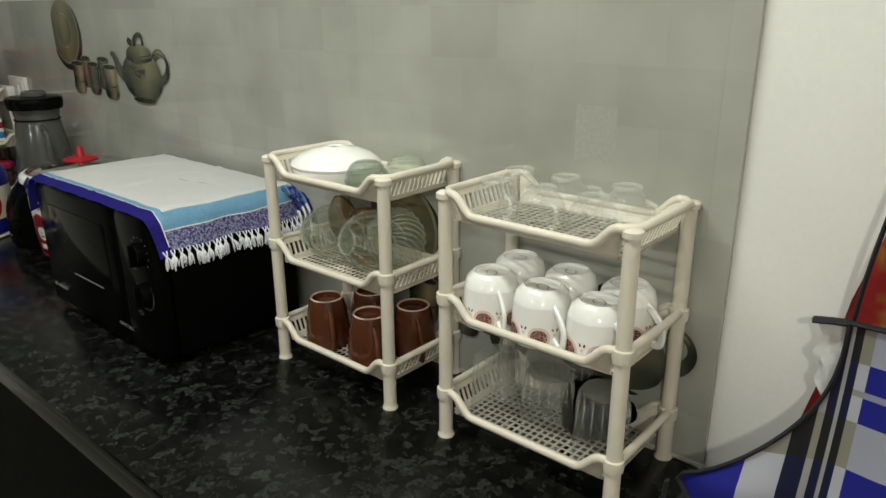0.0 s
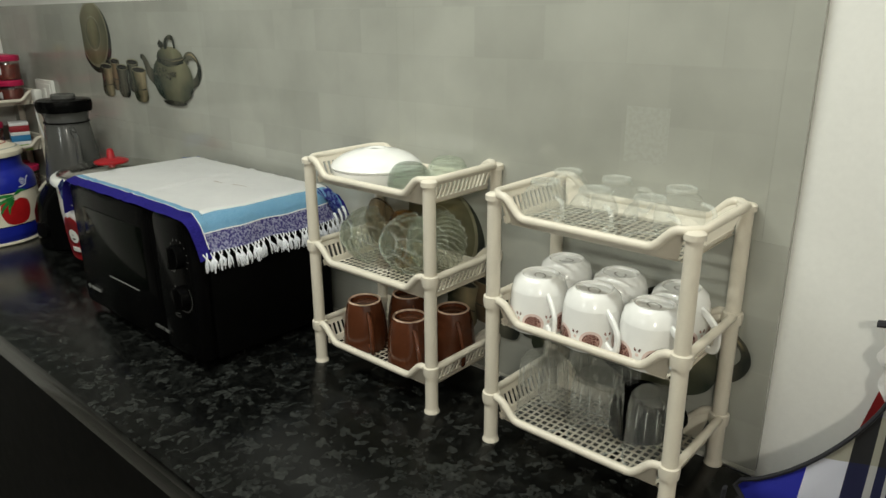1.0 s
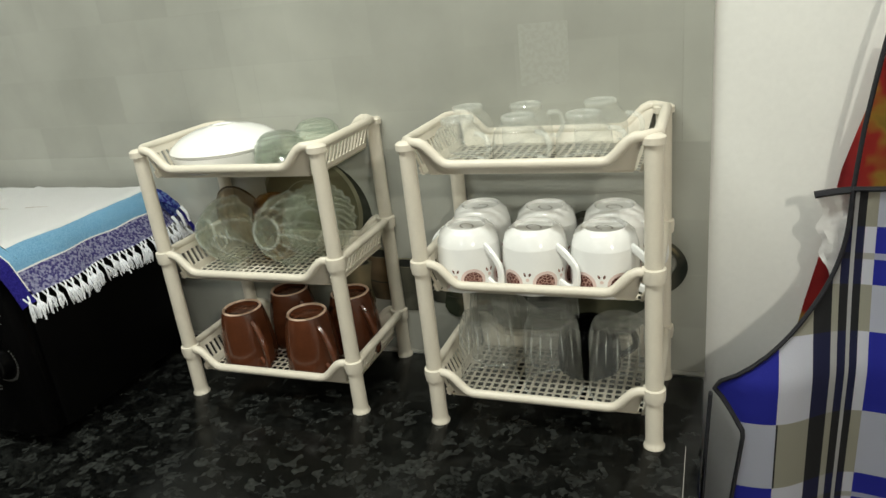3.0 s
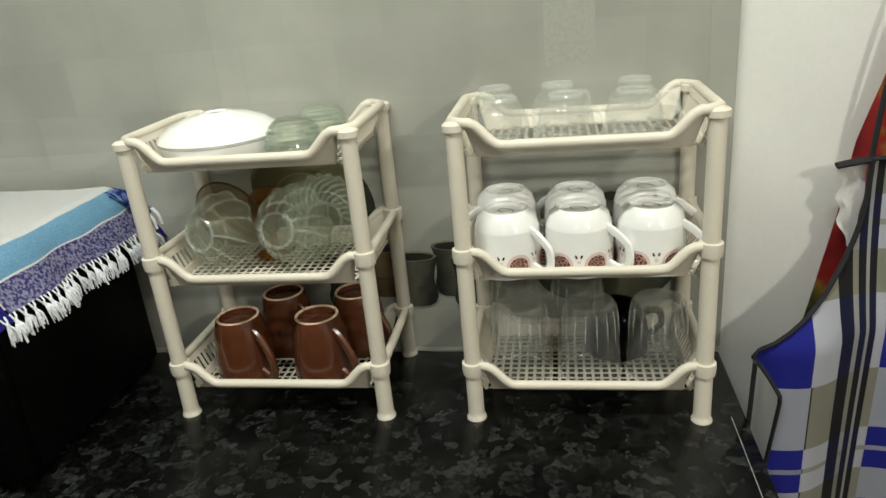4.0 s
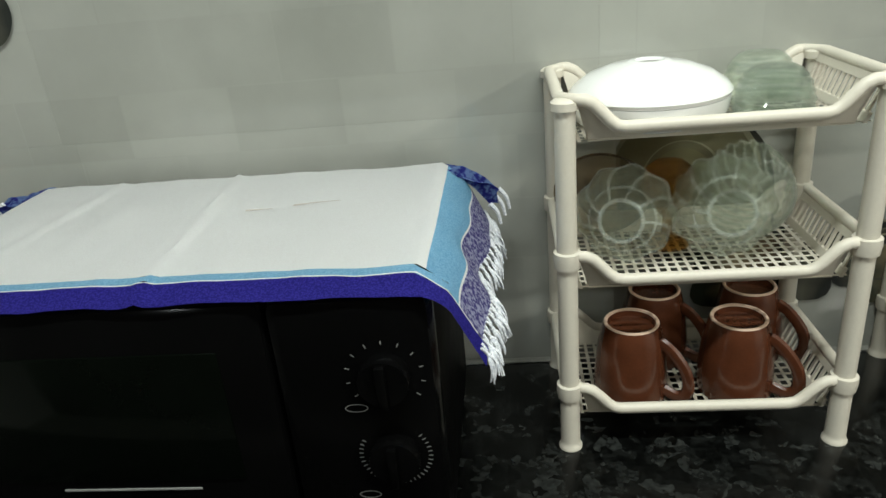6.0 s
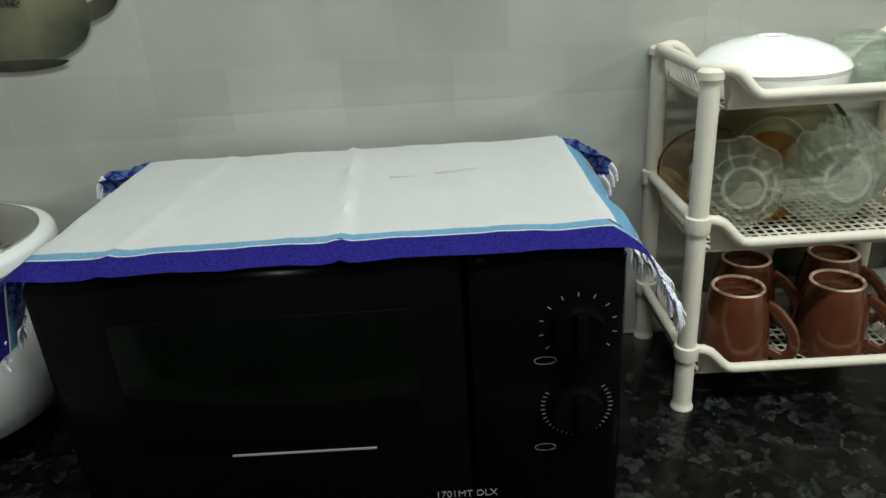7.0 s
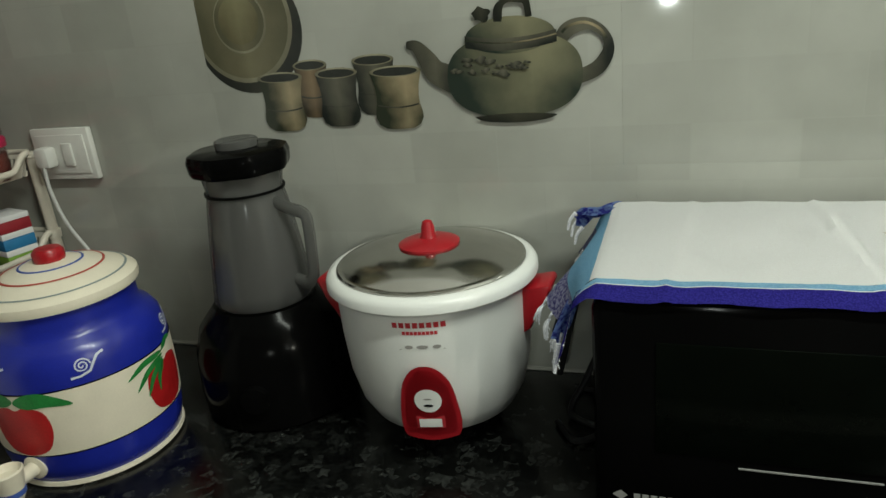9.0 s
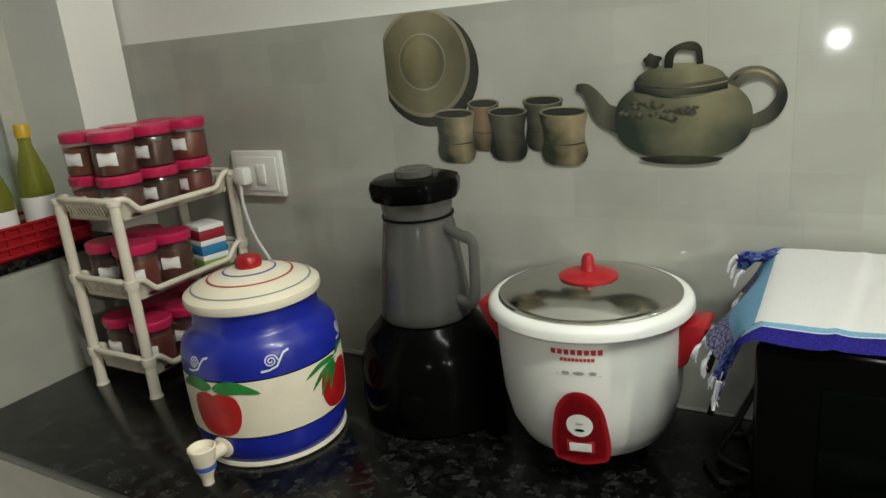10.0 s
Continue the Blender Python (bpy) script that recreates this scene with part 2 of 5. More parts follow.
BLACK = mat("black_gloss_plastic", (0.0025, 0.0025, 0.0025), 0.14, vary=0.3, scale=8, spec=0.05)
BLACKMAT = mat("black_satin_plastic", (0.0022, 0.0022, 0.0022), 0.45, vary=0.3, spec=0.07)
SCREEN = mat("dark_oven_window", (0.002, 0.003, 0.002), 0.10, vary=0.2, spec=0.08)
SILVER = mat("silver_print", (0.26, 0.26, 0.25), 0.4, vary=0.1)
STEEL = mat("brushed_steel", (0.56, 0.55, 0.52), 0.13, metal=1.0, vary=0.06, scale=60)
ENAMEL = mat("white_enamel", (0.74, 0.75, 0.72), 0.3, vary=0.03, scale=10, coat=0.2)
RED = mat("red_plastic", (0.33, 0.010, 0.016), 0.3, vary=0.12)
REDPRINT = mat("red_print", (0.45, 0.03, 0.04), 0.5)
CREAM = mat("cream_paint", (0.76, 0.70, 0.57), 0.4, vary=0.05)
BLUE = mat("ultramarine_paint", (0.012, 0.022, 0.30), 0.3, vary=0.18, scale=14, coat=0.2)
APPLERED = mat("apple_red_paint", (0.40, 0.012, 0.014), 0.35, vary=0.25, scale=22)
LEAF = mat("leaf_green_paint", (0.02, 0.19, 0.04), 0.4, vary=0.4, scale=40)
WHITEPAINT = mat("white_brush_paint", (0.62, 0.66, 0.76), 0.4, vary=0.1)
STRIPEBLUE = mat("blue_stripe_paint", (0.05, 0.10, 0.36), 0.4)
STRIPERED = mat("red_stripe_paint", (0.42, 0.06, 0.04), 0.4)
STRIPEGREY = mat("grey_stripe_paint", (0.25, 0.29, 0.28), 0.4)
PINKLID = mat("crimson_jar_lid", (0.50, 0.018, 0.085), 0.3, vary=0.1)
LABEL = mat("white_paper_label", (0.78, 0.78, 0.78), 0.7, vary=0.03)
JARPLASTIC = glass("clear_jar_plastic", (0.96, 0.90, 0.90), 0.05, haze=0.02, bend=0.0, wavy=0.0)
SPICES = [mat("spice_powder_" + w, c, 0.9, vary=0.35, scale=60, bump=0.4) for w, c in (("dark", (0.055, 0.026, 0.016)), ("red", (0.14, 0.024, 0.013)), ("brown", (0.085, 0.03, 0.016)), ("ochre", (0.17, 0.065, 0.026)))]
CLOTHWHITE = weave_mat("white_cotton", (0.90, 0.895, 0.885), (0.94, 0.94, 0.935), 0.0012)
CLOTHSKY = weave_mat("sky_blue_cotton", (0.20, 0.44, 0.66), (0.30, 0.56, 0.76), 0.0015)
CLOTHBLUE = weave_mat("royal_blue_cotton", (0.022, 0.018, 0.20), (0.042, 0.034, 0.31), 0.0015)
CLOTHPURPLE = weave_mat("blue_white_weave", (0.08, 0.07, 0.24), (0.42, 0.42, 0.60), 0.0035)
TASSEL = weave_mat("white_tassel_yarn", (0.62, 0.64, 0.70), (0.84, 0.85, 0.87), 0.002)
PIPING = mat("black_binding_tape", (0.012, 0.012, 0.016), 0.8)
CABLE = mat("black_cable_rubber", (0.010, 0.010, 0.010), 0.45)
WHITECABLE = mat("white_cable_sheath", (0.62, 0.62, 0.60), 0.45)
SOCKET = mat("white_switch_plastic", (0.72, 0.72, 0.68), 0.35, vary=0.03)
PINK = mat("pink_print", (0.68, 0.54, 0.50), 0.3)
def lattice_mat():
    """Dark brown print crossed by a fine pink lattice."""
    m, n, l, p = shader("umber_lattice_print")
    co, vo, ramp = n.new("ShaderNodeTexCoord"), n.new("ShaderNodeTexVoronoi"), n.new("ShaderNodeValToRGB")
    vo.feature = "DISTANCE_TO_EDGE"
    vo.inputs["Scale"].default_value = 260
    l.new(co.outputs["Object"], vo.inputs["Vector"])
    e = ramp.color_ramp.elements
    e[0].position, e[0].color = 0.06, (0.42, 0.25, 0.21, 1)
    e[1].position, e[1].color = 0.14, (0.10, 0.034, 0.028, 1)
    l.new(vo.outputs["Distance"], ramp.inputs["Fac"])
    l.new(ramp.outputs["Color"], p.inputs["Base Color"])
    p.inputs["Roughness"].default_value = 0.25
    return m


UMBER = lattice_mat()
OIL = glass("yellow_green_oil", (0.70, 0.74, 0.30), 0.05, haze=0.35, milk=(0.42, 0.42, 0.10), wavy=0.0, bend=0.0)
YELLOWCAP = mat("yellow_cap", (0.62, 0.40, 0.03), 0.4)

PR_TAN = print_mat("printed_tan_stoneware", (0.028, 0.034, 0.022), (0.34, 0.28, 0.17), mid_x=0.68, end=0.85)
PR_DARK = print_mat("printed_dark_stoneware", (0.018, 0.021, 0.018), (0.12, 0.115, 0.085))
PR_POT = print_mat("printed_teapot_glaze", (0.026, 0.036, 0.028), (0.21, 0.20, 0.125), scale=12, mid_x=0.64, end=0.92)
PR_PLATE = print_mat("printed_plate_glaze", (0.085, 0.08, 0.045), (0.22, 0.20, 0.12), scale=10)
PR_RIM = print_mat("printed_plate_rim", (0.016, 0.018, 0.015), (0.05, 0.05, 0.036))
PR_EDGE = print_mat("printed_pale_edge", (0.16, 0.15, 0.10), (0.34, 0.32, 0.22))
PR_WELL = print_mat("printed_plate_well", (0.10, 0.09, 0.045), (0.22, 0.20, 0.11))
PR_RUST = print_mat("printed_rust_stoneware", (0.04, 0.034, 0.024), (0.24, 0.17, 0.10))
PR_HOLE = mat("printed_cup_inside", (0.03, 0.032, 0.028), 0.22, vary=0.3)
PR_SHADE = mat("printed_pale_ground", (0.43, 0.43, 0.40), 0.22, vary=0.04)


# ---- building helpers ----
def thing(name, place, label, category, group="", turn=0.0):
    ob = new(name)
    ob.empty_display_size = 0.02
    ob.matrix_basis = pose(*place, 0, 0, turn)
    return tagged(ob, label, category, group)


def part(name, bm, material, parent=None, label="", smooth=True):
    """Links a bmesh as one mesh object, in its parent's own space."""
    bmesh.ops.recalc_face_normals(bm, faces=bm.faces)
    me = bpy.data.meshes.new(name)
    bm.to_mesh(me)
    bm.free()
    me.materials.append(material)
    if smooth:
        for f in me.polygons:
            f.use_smooth = True
        me.set_sharp_from_angle(angle=radians(40))
    ob = new(name, me)
    ob.parent = parent
    return tagged(ob, label) if label else ob


def box(bm, x0, x1, y0, y1, z0, z1, bevel=0.0, seg=2):
    r = bmesh.ops.create_cube(bm, size=1, matrix=Matrix.Translation(((x0 + x1) / 2, (y0 + y1) / 2, (z0 + z1) / 2)) @ Matrix.Diagonal((x1 - x0, y1 - y0, z1 - z0, 1)))
    if bevel:
        edges = list({e for v in r["verts"] for e in v.link_edges})
        bmesh.ops.bevel(bm, geom=edges, offset=bevel, segments=seg, affect="EDGES", profile=0.5)
    return bm


def boxed(*a, **k):
    return box(bmesh.new(), *a, **k)


def lathe(profile, seg=40, bm=None, centre=(0, 0), wave=None):
    """Turns (radius, height) pairs about the upright axis; wave(angle, z) scales the radius."""
    bm = bm or bmesh.new()
    rings = []
    for r, z in profile:
        if r < 1e-6:
            rings.append([bm.verts.new((centre[0], centre[1], z))])
        else:
            ring = []
            for i in range(seg):
                a = 2 * math.pi * i / seg
                k = r * (wave(a, z) if wave else 1)
                ring.append(bm.verts.new((centre[0] + k * math.cos(a), centre[1] + k * math.sin(a), z)))
            rings.append(ring)
    for a, b in zip(rings, rings[1:]):
        for i in range(seg):
            j = (i + 1) % seg
            if len(a) == 1 and len(b) == 1:
                continue
            if len(a) == 1:
                bm.faces.new((a[0], b[i], b[j]))
            elif len(b) == 1:
                bm.faces.new((a[i], a[j], b[0]))
            else:
                bm.faces.new((a[i], a[j], b[j], b[i]))
    return bm


def tube(points, radius, bm=None, seg=8, closed=False, flat=1.0):
    """A round bar along points; flat squeezes it along its second side."""
    bm = bm or bmesh.new()
    pts = [Vector(p) for p in points]
    rings, n = [], len(pts)
    side = None
    for i, p in enumerate(pts):
        before, after = pts[(i - 1) % n if closed else max(i - 1, 0)], pts[(i + 1) % n if closed else min(i + 1, n - 1)]
        d = (after - before).normalized()
        if side is None:
            side = d.cross(Vector((0, 0, 1)) if abs(d.z) < 0.9 else Vector((1, 0, 0))).normalized()
        side = (side - d * side.dot(d)).normalized()
        up = side.cross(d)
        r = radius(i / max(n - 1, 1)) if callable(radius) else radius
        rings.append([bm.verts.new(p + r * (math.cos(a) * side + flat * math.sin(a) * up)) for a in (2 * math.pi * k / seg for k in range(seg))])
    pairs = list(zip(rings, rings[1:])) + ([(rings[-1], rings[0])] if closed else [])
    for a, b in pairs:
        for i in range(seg):
            j = (i + 1) % seg
            bm.faces.new((a[i], a[j], b[j], b[i]))
    if not closed:
        bm.faces.new(rings[0])
        bm.faces.new(rings[-1])
    return bm


def spline(points, steps=8, closed=False):
    """Catmull-Rom points through a few given ones."""
    p = [Vector(q) for q in points]
    n, out = len(p), []
    for i in range(n if closed else n - 1):
        a, b, c, d = (p[(i + k) % n] if closed else p[min(max(i + k, 0), n - 1)] for k in (-1, 0, 1, 2))
        for s in range(steps):
            t = s / steps
            out.append(0.5 * ((2 * b) + (c - a) * t + (2 * a - 5 * b + 4 * c - d) * t * t + (3 * b - a - 3 * c + d) * t ** 3))
    if not closed:
        out.append(p[-1])
    return out


def decal(outline, place, bm=None, rings=4):
    """A thin patch inside a star-shaped outline of (u, v), laid on a surface by place(u, v)."""
    bm = bm or bmesh.new()
    cu, cv = sum(u for u, _ in outline) / len(outline), sum(v for _, v in outline) / len(outline)
    loops = [[bm.verts.new(place(cu + (u - cu) * k / rings, cv + (v - cv) * k / rings)) for u, v in outline] for k in range(1, rings + 1)]
    middle = bm.verts.new(place(cu, cv))
    n = len(outline)
    for i in range(n):
        j = (i + 1) % n
        bm.faces.new((middle, loops[0][i], loops[0][j]))
        for a, b in zip(loops, loops[1:]):
            bm.faces.new((a[i], b[i], b[j], a[j]))
    return bm


def ellipse(cu, cv, ru, rv, n=28, turn=0.0):
    c, s = math.cos(turn), math.sin(turn)
    out = []
    for i in range(n):
        a = 2 * math.pi * i / n
        x, y = ru * math.cos(a), rv * math.sin(a)
        out.append((cu + c * x - s * y, cv + s * x + c * y))
    return out


def ribbon(line, width, place, bm=None):
    """A flat stroke along (u, v) points, width(t) across, laid on a surface by place."""
    bm = bm or bmesh.new()
    rows = []
    n = len(line)
    for i, (u, v) in enumerate(line):
        a, b = line[max(i - 1, 0)], line[min(i + 1, n - 1)]
        du, dv = b[0] - a[0], b[1] - a[1]
        k = math.hypot(du, dv) or 1
        w = (width(i / (n - 1)) if callable(width) else width) / 2
        rows.append((bm.verts.new(place(u - dv / k * w, v + du / k * w)), bm.verts.new(place(u + dv / k * w, v - du / k * w))))
    for a, b in zip(rows, rows[1:]):
        bm.faces.new((a[0], a[1], b[1], b[0]))
    return bm


TOP = 0.85          # the worktop's height
LEFT, RIGHT = -1.58, 1.015   # the left wall, the end of tiles and worktop

# ---- structure ----
def structure(name, bm, material, label, category, smooth=False):
    return tagged(part(name, bm, material, smooth=smooth), label, category, kind="structure")


structure("floor", boxed(LEFT - 0.4, 3.2, -3.6, 0.0, -0.06, 0.0), FLOOR, "pale grey tiled kitchen floor", "floor")
structure("ceiling", boxed(LEFT - 0.4, 3.2, -3.7, 0.12, 2.6, 2.7), PAINT, "plain white painted ceiling", "ceiling")
wall_back = structure("wall_back", boxed(LEFT - 0.4, 3.2, 0.0095, 0.12, 0.0, 2.6), PAINT, "white painted kitchen wall with grey tiles behind the worktop", "wall")
# unseen walls; dark brown so that glossy black surfaces mirror little light
structure("wall_front", boxed(LEFT - 0.4, 3.2, -3.7, -3.6, 0.0, 2.6), DIMWALL, "plain unseen wall across the kitchen, darkened to dim reflections", "wall")
# added wall, not a known part of the kitchen
structure("wall_added_dark", boxed(LEFT - 0.25, 1.52, -2.0, -1.9, 0.0, 2.6), DIMWALL, "unseen dark wall added facing the worktop to dim reflections", "wall")
structure("wall_right", boxed(3.2, 3.3, -3.7, 0.12, 0.0, 2.6), PAINT, "plain white painted side wall", "wall")

# left wall with a window recess over a ledge
bm = boxed(LEFT - 0.25, LEFT, -3.6, 0.0, 0.0, 1.093)
box(bm, LEFT - 0.25, LEFT, -0.125, 0.0, 1.093, 2.6)
box(bm, LEFT - 0.25, LEFT, -3.6, -1.15, 1.093, 2.6)
box(bm, LEFT - 0.25, LEFT, -1.15, -0.125, 2.1, 2.6)
wall_left = structure("wall_left", bm, PAINT, "white painted wall with a window recess", "wall")
structure("window_sill", boxed(LEFT - 0.25, LEFT + 0.012, -1.15, -0.125, 1.0935, 1.112, bevel=0.002), GRANITE, "black granite ledge in the window recess", "window sill")
window = tagged(new("window_1"), "closed window with pale frame and dim night panes", "window", kind="structure")
window.location = (LEFT - 0.22, -0.64, 1.112)
bm = bmesh.new()
for a, b in ((-0.515, -0.465), (-0.025, 0.025), (0.465, 0.515)):
    box(bm, -0.02, 0.02, a, b, 0.0, 0.98)
box(bm, -0.0195, 0.0195, -0.465, 0.465, 0.0, 0.045)
box(bm, -0.0195, 0.0195, -0.465, 0.465, 0.935, 0.98)
part("window_frame", bm, SKIRT, window, smooth=False)
PANE = mat("frosted_window_pane", (0.32, 0.36, 0.34), 0.25, vary=0.1)
for a, b in ((-0.465, -0.025), (0.025, 0.465)):
    part("pane", boxed(-0.004, 0.004, a, b, 0.045, 0.935), PANE, window, smooth=False)
structure("wall_outside", boxed(LEFT - 0.5, LEFT - 0.26, -3.7, 0.12, 0.0, 2.7), PAINT, "plain wall closing the window recess", "wall")

# worktop on a cabinet, coloured black for the shade below the slab
bm = boxed(LEFT, RIGHT, -0.517, 0.0, TOP - 0.022, TOP, bevel=0.004)
structure("worktop", bm, GRANITE, "speckled black granite kitchen worktop", "worktop", smooth=True)
bm = boxed(-0.94, RIGHT - 0.006, -0.505, -0.485, TOP - 0.075, TOP - 0.0225, bevel=0.003)
structure("worktop_edge", bm, GRANITE, "black granite strip under the worktop front", "worktop edge", smooth=True)
bm = boxed(-0.94, RIGHT - 0.02, -0.46, -0.01, 0.0, TOP - 0.0225)
structure("base_cabinet", bm, CABINET, "plain cabinet front under the worktop, blackened for shade", "cabinet")
structure("counter_side", boxed(LEFT, -0.9402, -0.490, -0.01, 0.0, TOP - 0.0225), SKIRT, "pale grey tiled front under the end of the worktop", "counter front")
structure("joint_line", boxed(RIGHT - 0.018, RIGHT - 0.0172, -0.495, -0.16, TOP + 0.0001, TOP + 0.0004), STAMP, "thin pale joint line in the granite", "joint")

# tiles: two rows of large glazed tiles
structure("base_strip", boxed(LEFT, RIGHT, -0.0002, 0.009, TOP, 0.8565), SKIRT, "pale narrow strip at the foot of the tiles", "trim")


def tile(x0, x1, z0, z1):
    ob = part("tile", boxed(x0 + 0.00004, x1 - 0.00004, 0.0, 0.0094, z0 + 0.00004, z1 - 0.00004, bevel=0.00012, seg=1), TILE, wall_back, smooth=False)
    return ob


row_low = [LEFT, -1.527, -0.895, -0.263, 0.369, RIGHT + 0.001]
row_high = [LEFT, -1.545, -0.913, -0.281, 0.351, 0.983, RIGHT + 0.001]
for xs, z0, z1 in ((row_low, 0.857, 1.178), (row_high, 1.178, 1.490)):
    for a, b in zip(xs, xs[1:]):
        tile(a, b, z0, z1)
for a, b in ((-0.505, -0.001),):
    ob = part("tile", boxed(LEFT, LEFT + 0.004, a, b, TOP, 1.092), TILE, wall_left, smooth=False)


# ---- the picture printed on two tiles ----
def motif(x0, z0):
    """Plate, five cups and a teapot printed on the tile whose lower left corner is x0, z0."""
    art = tagged(new("printed_tile_picture"), "printed stoneware plate, cups and teapot on a wall tile", "tile print", kind="structure")
    art.location = (x0, 0, z0)
    depth = [0.0002]

    def lay(u, v):
        return Vector((min(max(1.051 * u, 0.001), 0.631), -depth[0], min(max(v, 0.001), 0.313)))

    def shape(name, outline, material):
        depth[0] += 0.00012
        return part(name, decal(outline, lay, rings=3), material, art)

    # plate, cut by the tile's edge
    shape("plate_rim", ellipse(0.079, 0.220, 0.090, 0.093, 48), PR_RIM)
    for k, (w, h, skin) in enumerate(((0.083, 0.088, PR_EDGE), (0.077, 0.082, PR_PLATE), (0.043, 0.046, PR_EDGE), (0.0405, 0.0435, PR_PLATE), (0.033, 0.035, PR_WELL))):
        shape("plate_ring", ellipse(0.072 - 0.0006 * k, 0.231 + 0.001 * k, w, h, 48), skin)

    def cup(left, right, top, low, skin):
        c, w = (left + right) / 2, (right - left) / 2
        side = [(1.0, 0), (0.95, 0.08), (0.86, 0.25), (0.82, 0.42), (0.84, 0.55), (0.92, 0.70), (0.93, 0.80), (0.80, 0.92), (0.55, 0.985), (0.2, 1.0)]
        h = top - low
        right_side = [(c + w * k, top - h * t) for k, t in side]
        left_side = [(c - w * k, top - h * t) for k, t in reversed(side)]
        arch = [(c + w * math.cos(a), top + 0.008 * math.sin(a)) for a in (math.pi * k / 8 for k in range(7, 0, -1))]
        shape("cup", right_side + left_side + arch, skin)
        shape("cup_lip", ellipse(c, top, w, 0.0078, 24), PR_EDGE)
        shape("cup_mouth", ellipse(c, top - 0.0004, w * 0.86, 0.0060, 24), PR_HOLE)
        depth[0] += 0.00012
        part("cup_band", ribbon([(c + w * 0.80 * s / 4, low + h * 0.43 - 0.004 * (1 - (s / 4) ** 2)) for s in range(-4, 5)], 0.0022, lay), PR_DARK, art)

    cup(0.145, 0.199, 0.163, 0.085, PR_RUST)
    cup(0.238, 0.301, 0.164, 0.085, PR_DARK)
    cup(0.084, 0.158, 0.148, 0.066, PR_TAN)
    cup(0.179, 0.245, 0.149, 0.070, PR_DARK)
    cup(0.263, 0.339, 0.146, 0.063, PR_TAN)
    # teapot
    depth[0] += 0.00012
    handle = [(u, v) for u, v, _ in spline([(0.524, 0.166, 0), (0.537, 0.184, 0), (0.560, 0.189, 0), (0.580, 0.177, 0), (0.586, 0.156, 0), (0.572, 0.133, 0), (0.543, 0.121, 0)], 6)]
    part("teapot_handle", ribbon(handle, lambda t: 0.015 + 0.004 * math.sin(t * 9), lay), PR_DARK, art)
    depth[0] += 0.00012
    part("handle_glint", ribbon([(u - 0.002, v + 0.002) for u, v in handle[4:22]], 0.0035, lay), PR_TAN, art)
    spout = [(u, v) for u, v, _ in spline([(0.322, 0.180, 0), (0.336, 0.177, 0), (0.349, 0.160, 0), (0.362, 0.140, 0), (0.392, 0.126, 0)], 6)]
    part("teapot_spout", ribbon(spout, lambda t: 0.009 + 0.032 * t, lay), PR_DARK, art)
    body = [(0.465 + 0.089 * math.copysign(abs(math.cos(a)) ** 0.82, math.cos(a)), 0.130 + 0.056 * math.copysign(abs(math.sin(a)) ** 0.82, math.sin(a))) for a in (2 * math.pi * i / 48 for i in range(48))]
    shape("teapot_body", body, PR_POT)
    foot = [(0.465 + 0.055 * math.cos(a), 0.076 + 0.010 * math.sin(a)) for a in (2 * math.pi * i / 28 for i in range(28))]
    shape("teapot_foot", [(u, min(v, 0.0755 + 0.0035 * (1 - ((u - 0.465) / 0.055) ** 2))) for u, v in foot], PR_RIM)
    low = [(0.404 + 0.119 * k / 10, 0.170 - 0.007 * (1 - ((k - 5) / 5) ** 2)) for k in range(11)]
    high = [(u, v + 0.016) for u, v in reversed(low)]
    shape("teapot_lid", [(0.463 + 0.058 * math.cos(a), 0.183 + 0.024 * math.sin(a)) for a in (2 * math.pi * i / 32 for i in range(32))], PR_POT)
    shape("teapot_collar", low + high, PR_DARK)
    depth[0] += 0.00012
    part("collar_line", ribbon([(u, v + 0.010) for u, v in low], 0.0018, lay), PR_TAN, art)
    knob = [(u, v) for u, v, _ in spline([(0.449, 0.201, 0), (0.451, 0.218, 0), (0.460, 0.227, 0), (0.474, 0.229, 0), (0.486, 0.224, 0), (0.489, 0.204, 0)], 5)]
    part("teapot_knob", ribbon(knob, lambda t: 0.010 + 0.002 * math.sin(t * 12), lay), PR_RIM, art)
    shape("knob_figure", [(0.428 + (0.0115 + 0.002 * math.sin(5 * a)) * math.cos(a), 0.212 + (0.0095 + 0.002 * math.sin(4 * a)) * math.sin(a)) for a in (2 * math.pi * i / 24 for i in range(24))], PR_RIM)
    relief = random.Random(4)
    for k in range(16):
        u, v, s = 0.388 + 0.0065 * k + relief.uniform(-0.004, 0.004), 0.150 - 0.0006 * k + relief.uniform(-0.012, 0.010), relief.uniform(0.7, 1.4)
        blot = [(u + s * (0.006 + 0.002 * math.sin(3 * a + k)) * math.cos(a), v + s * (0.0034 + 0.0014 * math.sin(2 * a + k)) * math.sin(a)) for a in (2 * math.pi * i / 14 for i in range(14))]
        shape("teapot_relief", blot, PR_DARK)


SPECKLE = weave_mat("speckled_tile_print", (0.350, 0.355, 0.318), (0.372, 0.377, 0.340), 0.006, 0.065)
for x0, x1, z0, z1 in ((0.787, 0.849, 1.256, 1.332),):
    part("speckled_patch", boxed(x0, x1, -0.00015, 0.0002, z0, z1), SPECKLE, wall_back, smooth=False)
motif(-0.913, 1.176)
motif(0.369, 0.856)


# ---- plastic racks ----
RW, RD = 0.272, 0.158      # post to post, across and deep
RINGS = (0.073, 0.223, 0.372)


